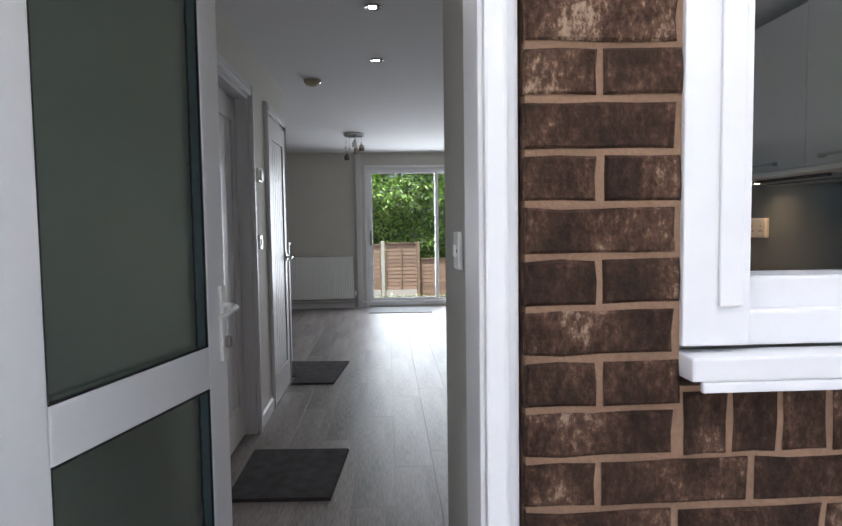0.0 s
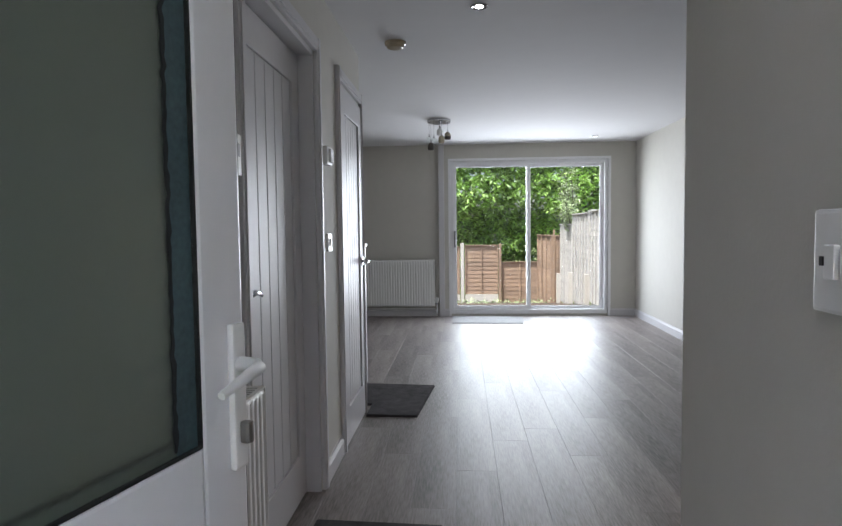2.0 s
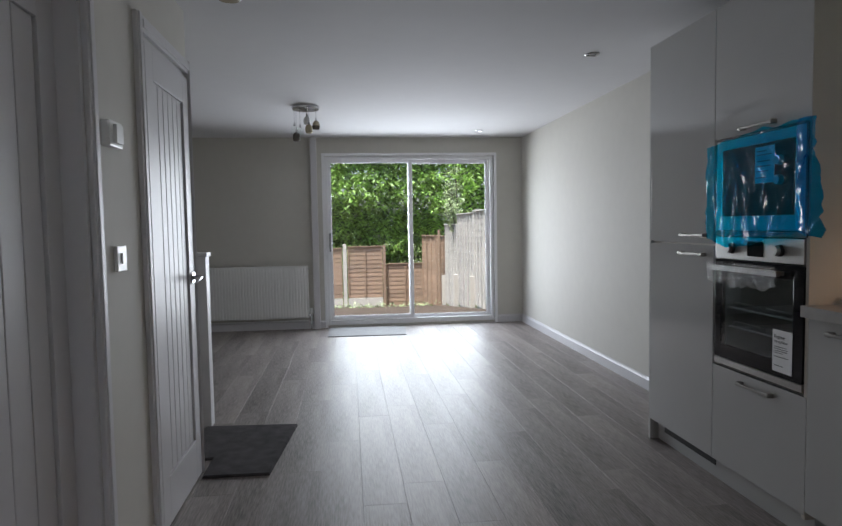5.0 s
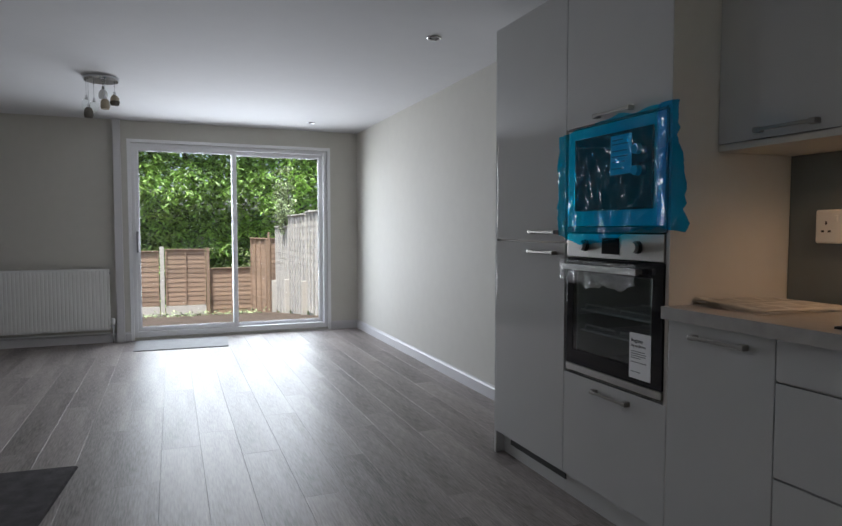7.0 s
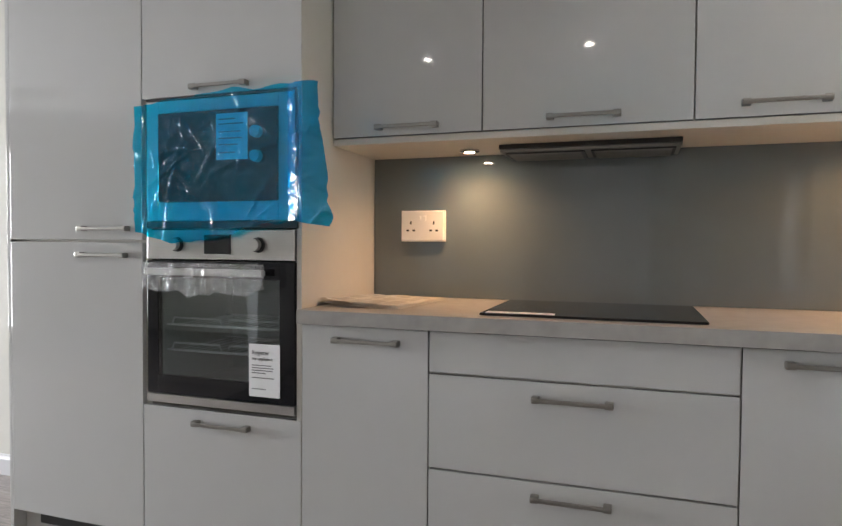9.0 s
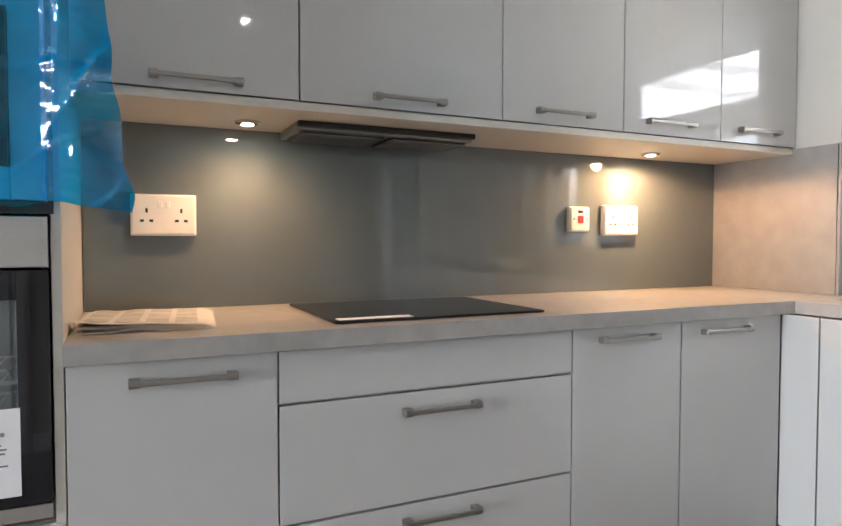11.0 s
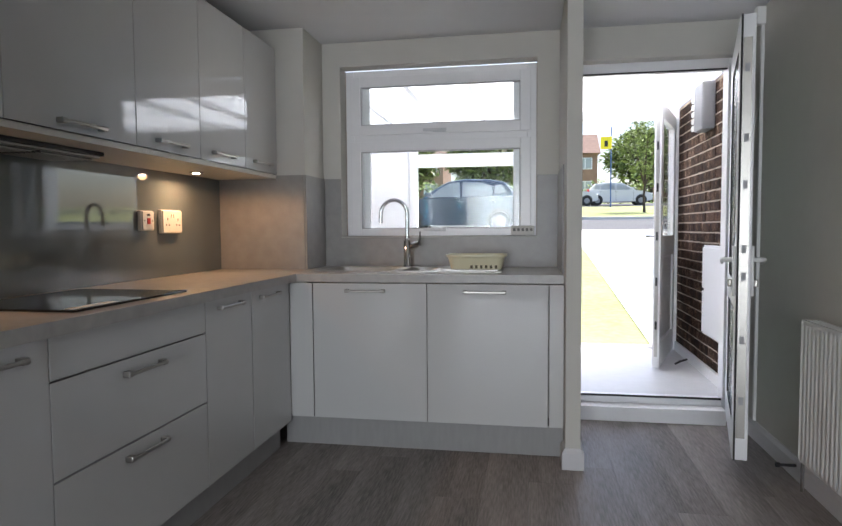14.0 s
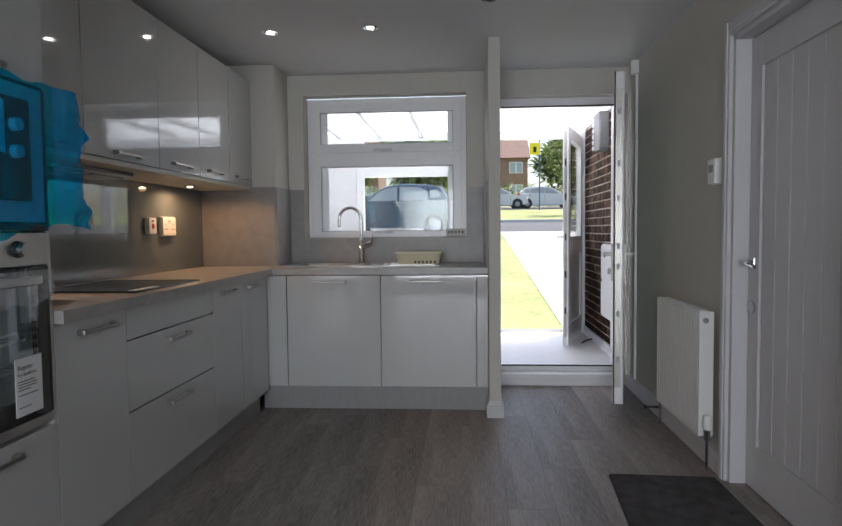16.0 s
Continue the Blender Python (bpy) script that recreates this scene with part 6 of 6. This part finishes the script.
for x0, x1 in ((1.50, 2.43), (-0.45, 1.36)):
    solid("gravel_board", boxes(((x0, YG - 0.03, -0.98), (x1, YG + 0.02, -0.71)), bevel=0.006), POST_STONE, "pale concrete gravel board under the fence", "gravel board", base=((x0 + x1) / 2, YG, -0.98))
post(1.43, YG, -1.1, 0.74, POST_STONE, "pale concrete fence post")
post(-0.52, YG, -1.1, 0.74, POST_STONE, "pale concrete fence post")
post(2.48, YG, -1.1, 0.70, FENCE_BROWN, "dark brown timber fence post", 0.08)

# laurel behind the fence: boughs and rosettes of large leaves
lr = thing("laurel", (2.5, 21.5, -1.0), "large glossy green laurel spreading above the fence", "shrub")
bm = bmesh.new()
for i in range(7):
    x = -2.5 + i * 1.6 + random.uniform(-0.3, 0.3)
    tube(bm, [(x, 22.4, -1.3), (x + random.uniform(-0.3, 0.3), 22.2, 0.8), (x + random.uniform(-0.7, 0.7), 21.9, 2.6), (x + random.uniform(-0.9, 0.9), 21.6, 4.6)], [0.09, 0.07, 0.05, 0.02], 7)
part("boughs", bm, BARK, lr, smooth=True)
rng = np.random.default_rng(4)
cs = []
while len(cs) < 7600:
    x, z = rng.uniform(-2.0, 8.0), rng.uniform(-0.9, 5.2)
    lump = noise.noise(Vector((x * 0.75, z * 0.75, 1.0))) * 1.3 + noise.noise(Vector((x * 2.1, z * 2.6, 4.0))) * 0.6
    y = 20.7 - lump + rng.uniform(0, 0.5) + (1.1 if rng.uniform() < 0.3 else 0) + (1.5 if z < 0.75 + 0.35 * math.sin(x * 2.0) and x > 1.6 else 0)
    cs.append((x, y, z))
me = leaf_mesh("leaves", cs, 0.185, 10, 9, droop=0.35)
me.materials.append(LAUREL)
me.transform(PLACE[lr.name].inverted())
ob = new("leaves", me)
ob.parent = lr
vb = thing("variegated_shrub", (3.75, 15.6, gz(15.6)), "pale variegated shrub rising above the fence", "shrub")
bm = bmesh.new()
tips = []
for i in range(9):
    x, y = 3.86 + random.uniform(-0.25, 0.15), 16.1 + random.uniform(-0.5, 0.5)
    top = random.uniform(1.6, 2.75)
    tube(bm, [(4.0, 16.2, gz(16)), (4.0, 16.2, 0.8), (x, y, top)], [0.02, 0.012, 0.004], 5)
    for k in range(24):
        f = random.uniform(0.25, 1.0)
        tips.append((4.0 + (x - 4.0) * f + random.uniform(-0.12, 0.12), 16.2 + (y - 16.2) * f + random.uniform(-0.15, 0.15), 0.8 + (top - 0.8) * f))
part("stems", bm, BARK, vb)
me = leaf_mesh("leaves", tips, 0.085, 7, 31)
me.materials.append(VARIEGATED)
me.transform(PLACE[vb.name].inverted())
ob = new("leaves", me)
ob.parent = vb
lit = [(random.uniform(0.5, 3.6), random.uniform(17.0, 19.1)) for _ in range(160)]
me = leaf_mesh("fallen_leaves", [(x, y, gz(y) + 0.03) for x, y in lit], 0.10, 3, 77, droop=0.6)
me.materials.append(VARIEGATED)
tagged(new("fallen_leaves", me), "dry leaves and litter lying on the soil", "leaves", kind="stuff")

# ---- laminate boards ----
def plank_mesh(w, l, t=0.008):
    bm = bmesh.new()
    g, c = 0.0003, 0.0008
    lo = [bm.verts.new(p) for p in ((g, g, -t), (w - g, g, -t), (w - g, l - g, -t), (g, l - g, -t))]
    md = [bm.verts.new(p) for p in ((g, g, -c * 0.8), (w - g, g, -c * 0.8), (w - g, l - g, -c * 0.8), (g, l - g, -c * 0.8))]
    hi = [bm.verts.new(p) for p in ((g + c, g + c, 0), (w - g - c, g + c, 0), (w - g - c, l - g - c, 0), (g + c, l - g - c, 0))]
    for a, b in ((lo, md), (md, hi)):
        for i in range(4):
            bm.faces.new((a[i], a[(i + 1) % 4], b[(i + 1) % 4], b[i]))
    bm.faces.new(hi)
    return mesh_of("board", bm, BOARD)


floor_ob = bpy.data.objects["floor"]
BW, BL = 0.195, 1.285
cache = {}
x = 1.59 - 17 * BW
col = 0
while x < XR - 0.01:
    w = min(BW, XR - x)
    y = YF - 0.10
    first = (BL, 0.42, 0.86, 1.07, 0.64)[col % 5]
    l = first
    while y < YB - 0.005:
        l = min(l, YB - y)
        key = (round(w, 3), round(l, 3))
        if key not in cache:
            cache[key] = plank_mesh(w, l)
        ob = new("board", cache[key])
        ob.location = (x, y, 0.0)
        ob.parent = floor_ob
        y += l
        l = BL
    x += BW
    col += 1

# ---- brickwork ----
CO, BLN = 0.0727, 0.224
brick_cache = {}


def brick_mesh(w, h, d, kind=0):
    """Brick with chipped, uneven edges, front at local y = 0 facing -y, origin at its lower corner."""
    key = (round(w, 3), round(h, 3), kind)
    if key not in brick_cache:
        r = random.Random(kind * 7 + int(w * 1000))
        n = max(2, int(w / 0.045))
        rim = [(w * i / n, 0.0) for i in range(n)] + [(w, 0.0), (w, h / 2)] + [(w - w * i / n, h) for i in range(n)] + [(0.0, h), (0.0, h / 2)]
        rim = [(u + r.uniform(-0.0022, 0.0022), v + r.uniform(-0.0022, 0.0022)) for u, v in rim]
        bm = bmesh.new()
        a = [bm.verts.new((u, d, v)) for u, v in rim]
        b = [bm.verts.new((u, 0.004, v)) for u, v in rim]
        e = [bm.verts.new((u + (w / 2 - u) / w * 0.009, r.uniform(0.0, 0.0012), v + (h / 2 - v) / h * 0.008)) for u, v in rim]
        for p, q in ((a, b), (b, e)):
            for i in range(len(rim)):
                k = (i + 1) % len(rim)
                bm.faces.new((p[i], p[k], q[k], q[i]))
        bm.faces.new(e)
        brick_cache[key] = mesh_of("brick", bm, BRICK)
    return brick_cache[key]


def brickwork(wall, m, spans, z0, z1, shift=0.0):
    """Courses of stretchers with mortar joints; spans(z) gives the stretches along the wall."""
    k = 0
    z = z0
    while z + CO <= z1 + 0.01:
        for a, b in spans(z + CO / 2):
            u = a - ((k % 2) * BLN / 2 + shift) % BLN
            while u < b - 0.012:
                s, t = max(u, a), min(u + BLN - 0.011, b)
                if t - s > 0.02:
                    ob = new("brick", brick_mesh(t - s, CO - 0.011, 0.02, random.randrange(4)))
                    ob.parent = wall
                    ob.matrix_basis = m @ Matrix.Translation((s, random.uniform(-0.0015, 0.0015), z + 0.0055)) @ Matrix.Rotation(radians(random.uniform(-0.4, 0.4)), 4, "Y")
                u += BLN
        z += CO
        k += 1


wf = setting("wall_front_brick", boxes(((1.764, YO + 0.006, ZP), (1.985, YO + 0.07, 2.127)), ((1.985, YO + 0.006, ZP), (3.118, YO + 0.07, 0.985)), ((3.118, YO + 0.006, ZP), (3.898, YO + 0.07, 2.127))), MORTAR, "dark brown brick front wall with tan mortar")


def front_spans(z):
    if z > 1.0:
        return ((1.762, 1.985),)
    if z > 0.87:
        return ((1.762, 1.985),)
    return ((1.762, 2.75),)


brickwork(wf, Matrix.Translation((0, YO, 0)), front_spans, 0.883 - 10 * CO, 2.10, shift=0.0)
u = 1.992
while u < 3.1:
    ob = new("brick", brick_mesh(0.064, 0.090, 0.02, random.randrange(4)))
    ob.parent = wf
    ob.matrix_basis = Matrix.Translation((u, YO + random.uniform(-0.001, 0.001), 0.886))
    u += 0.0745
wp = setting("wall_porch_brick", boxes(((0.55, -0.10, -0.1), (0.744, YO + 0.098, 2.2))), MORTAR_PALE, "dark brown brick porch wall with pale mortar")
brickwork(wp, Matrix.Translation((0.75, 0, 0)) @ Matrix.Rotation(radians(90), 4, "Z"), lambda z: ((-0.09, YO - 0.005),), 0.15, 2.12)
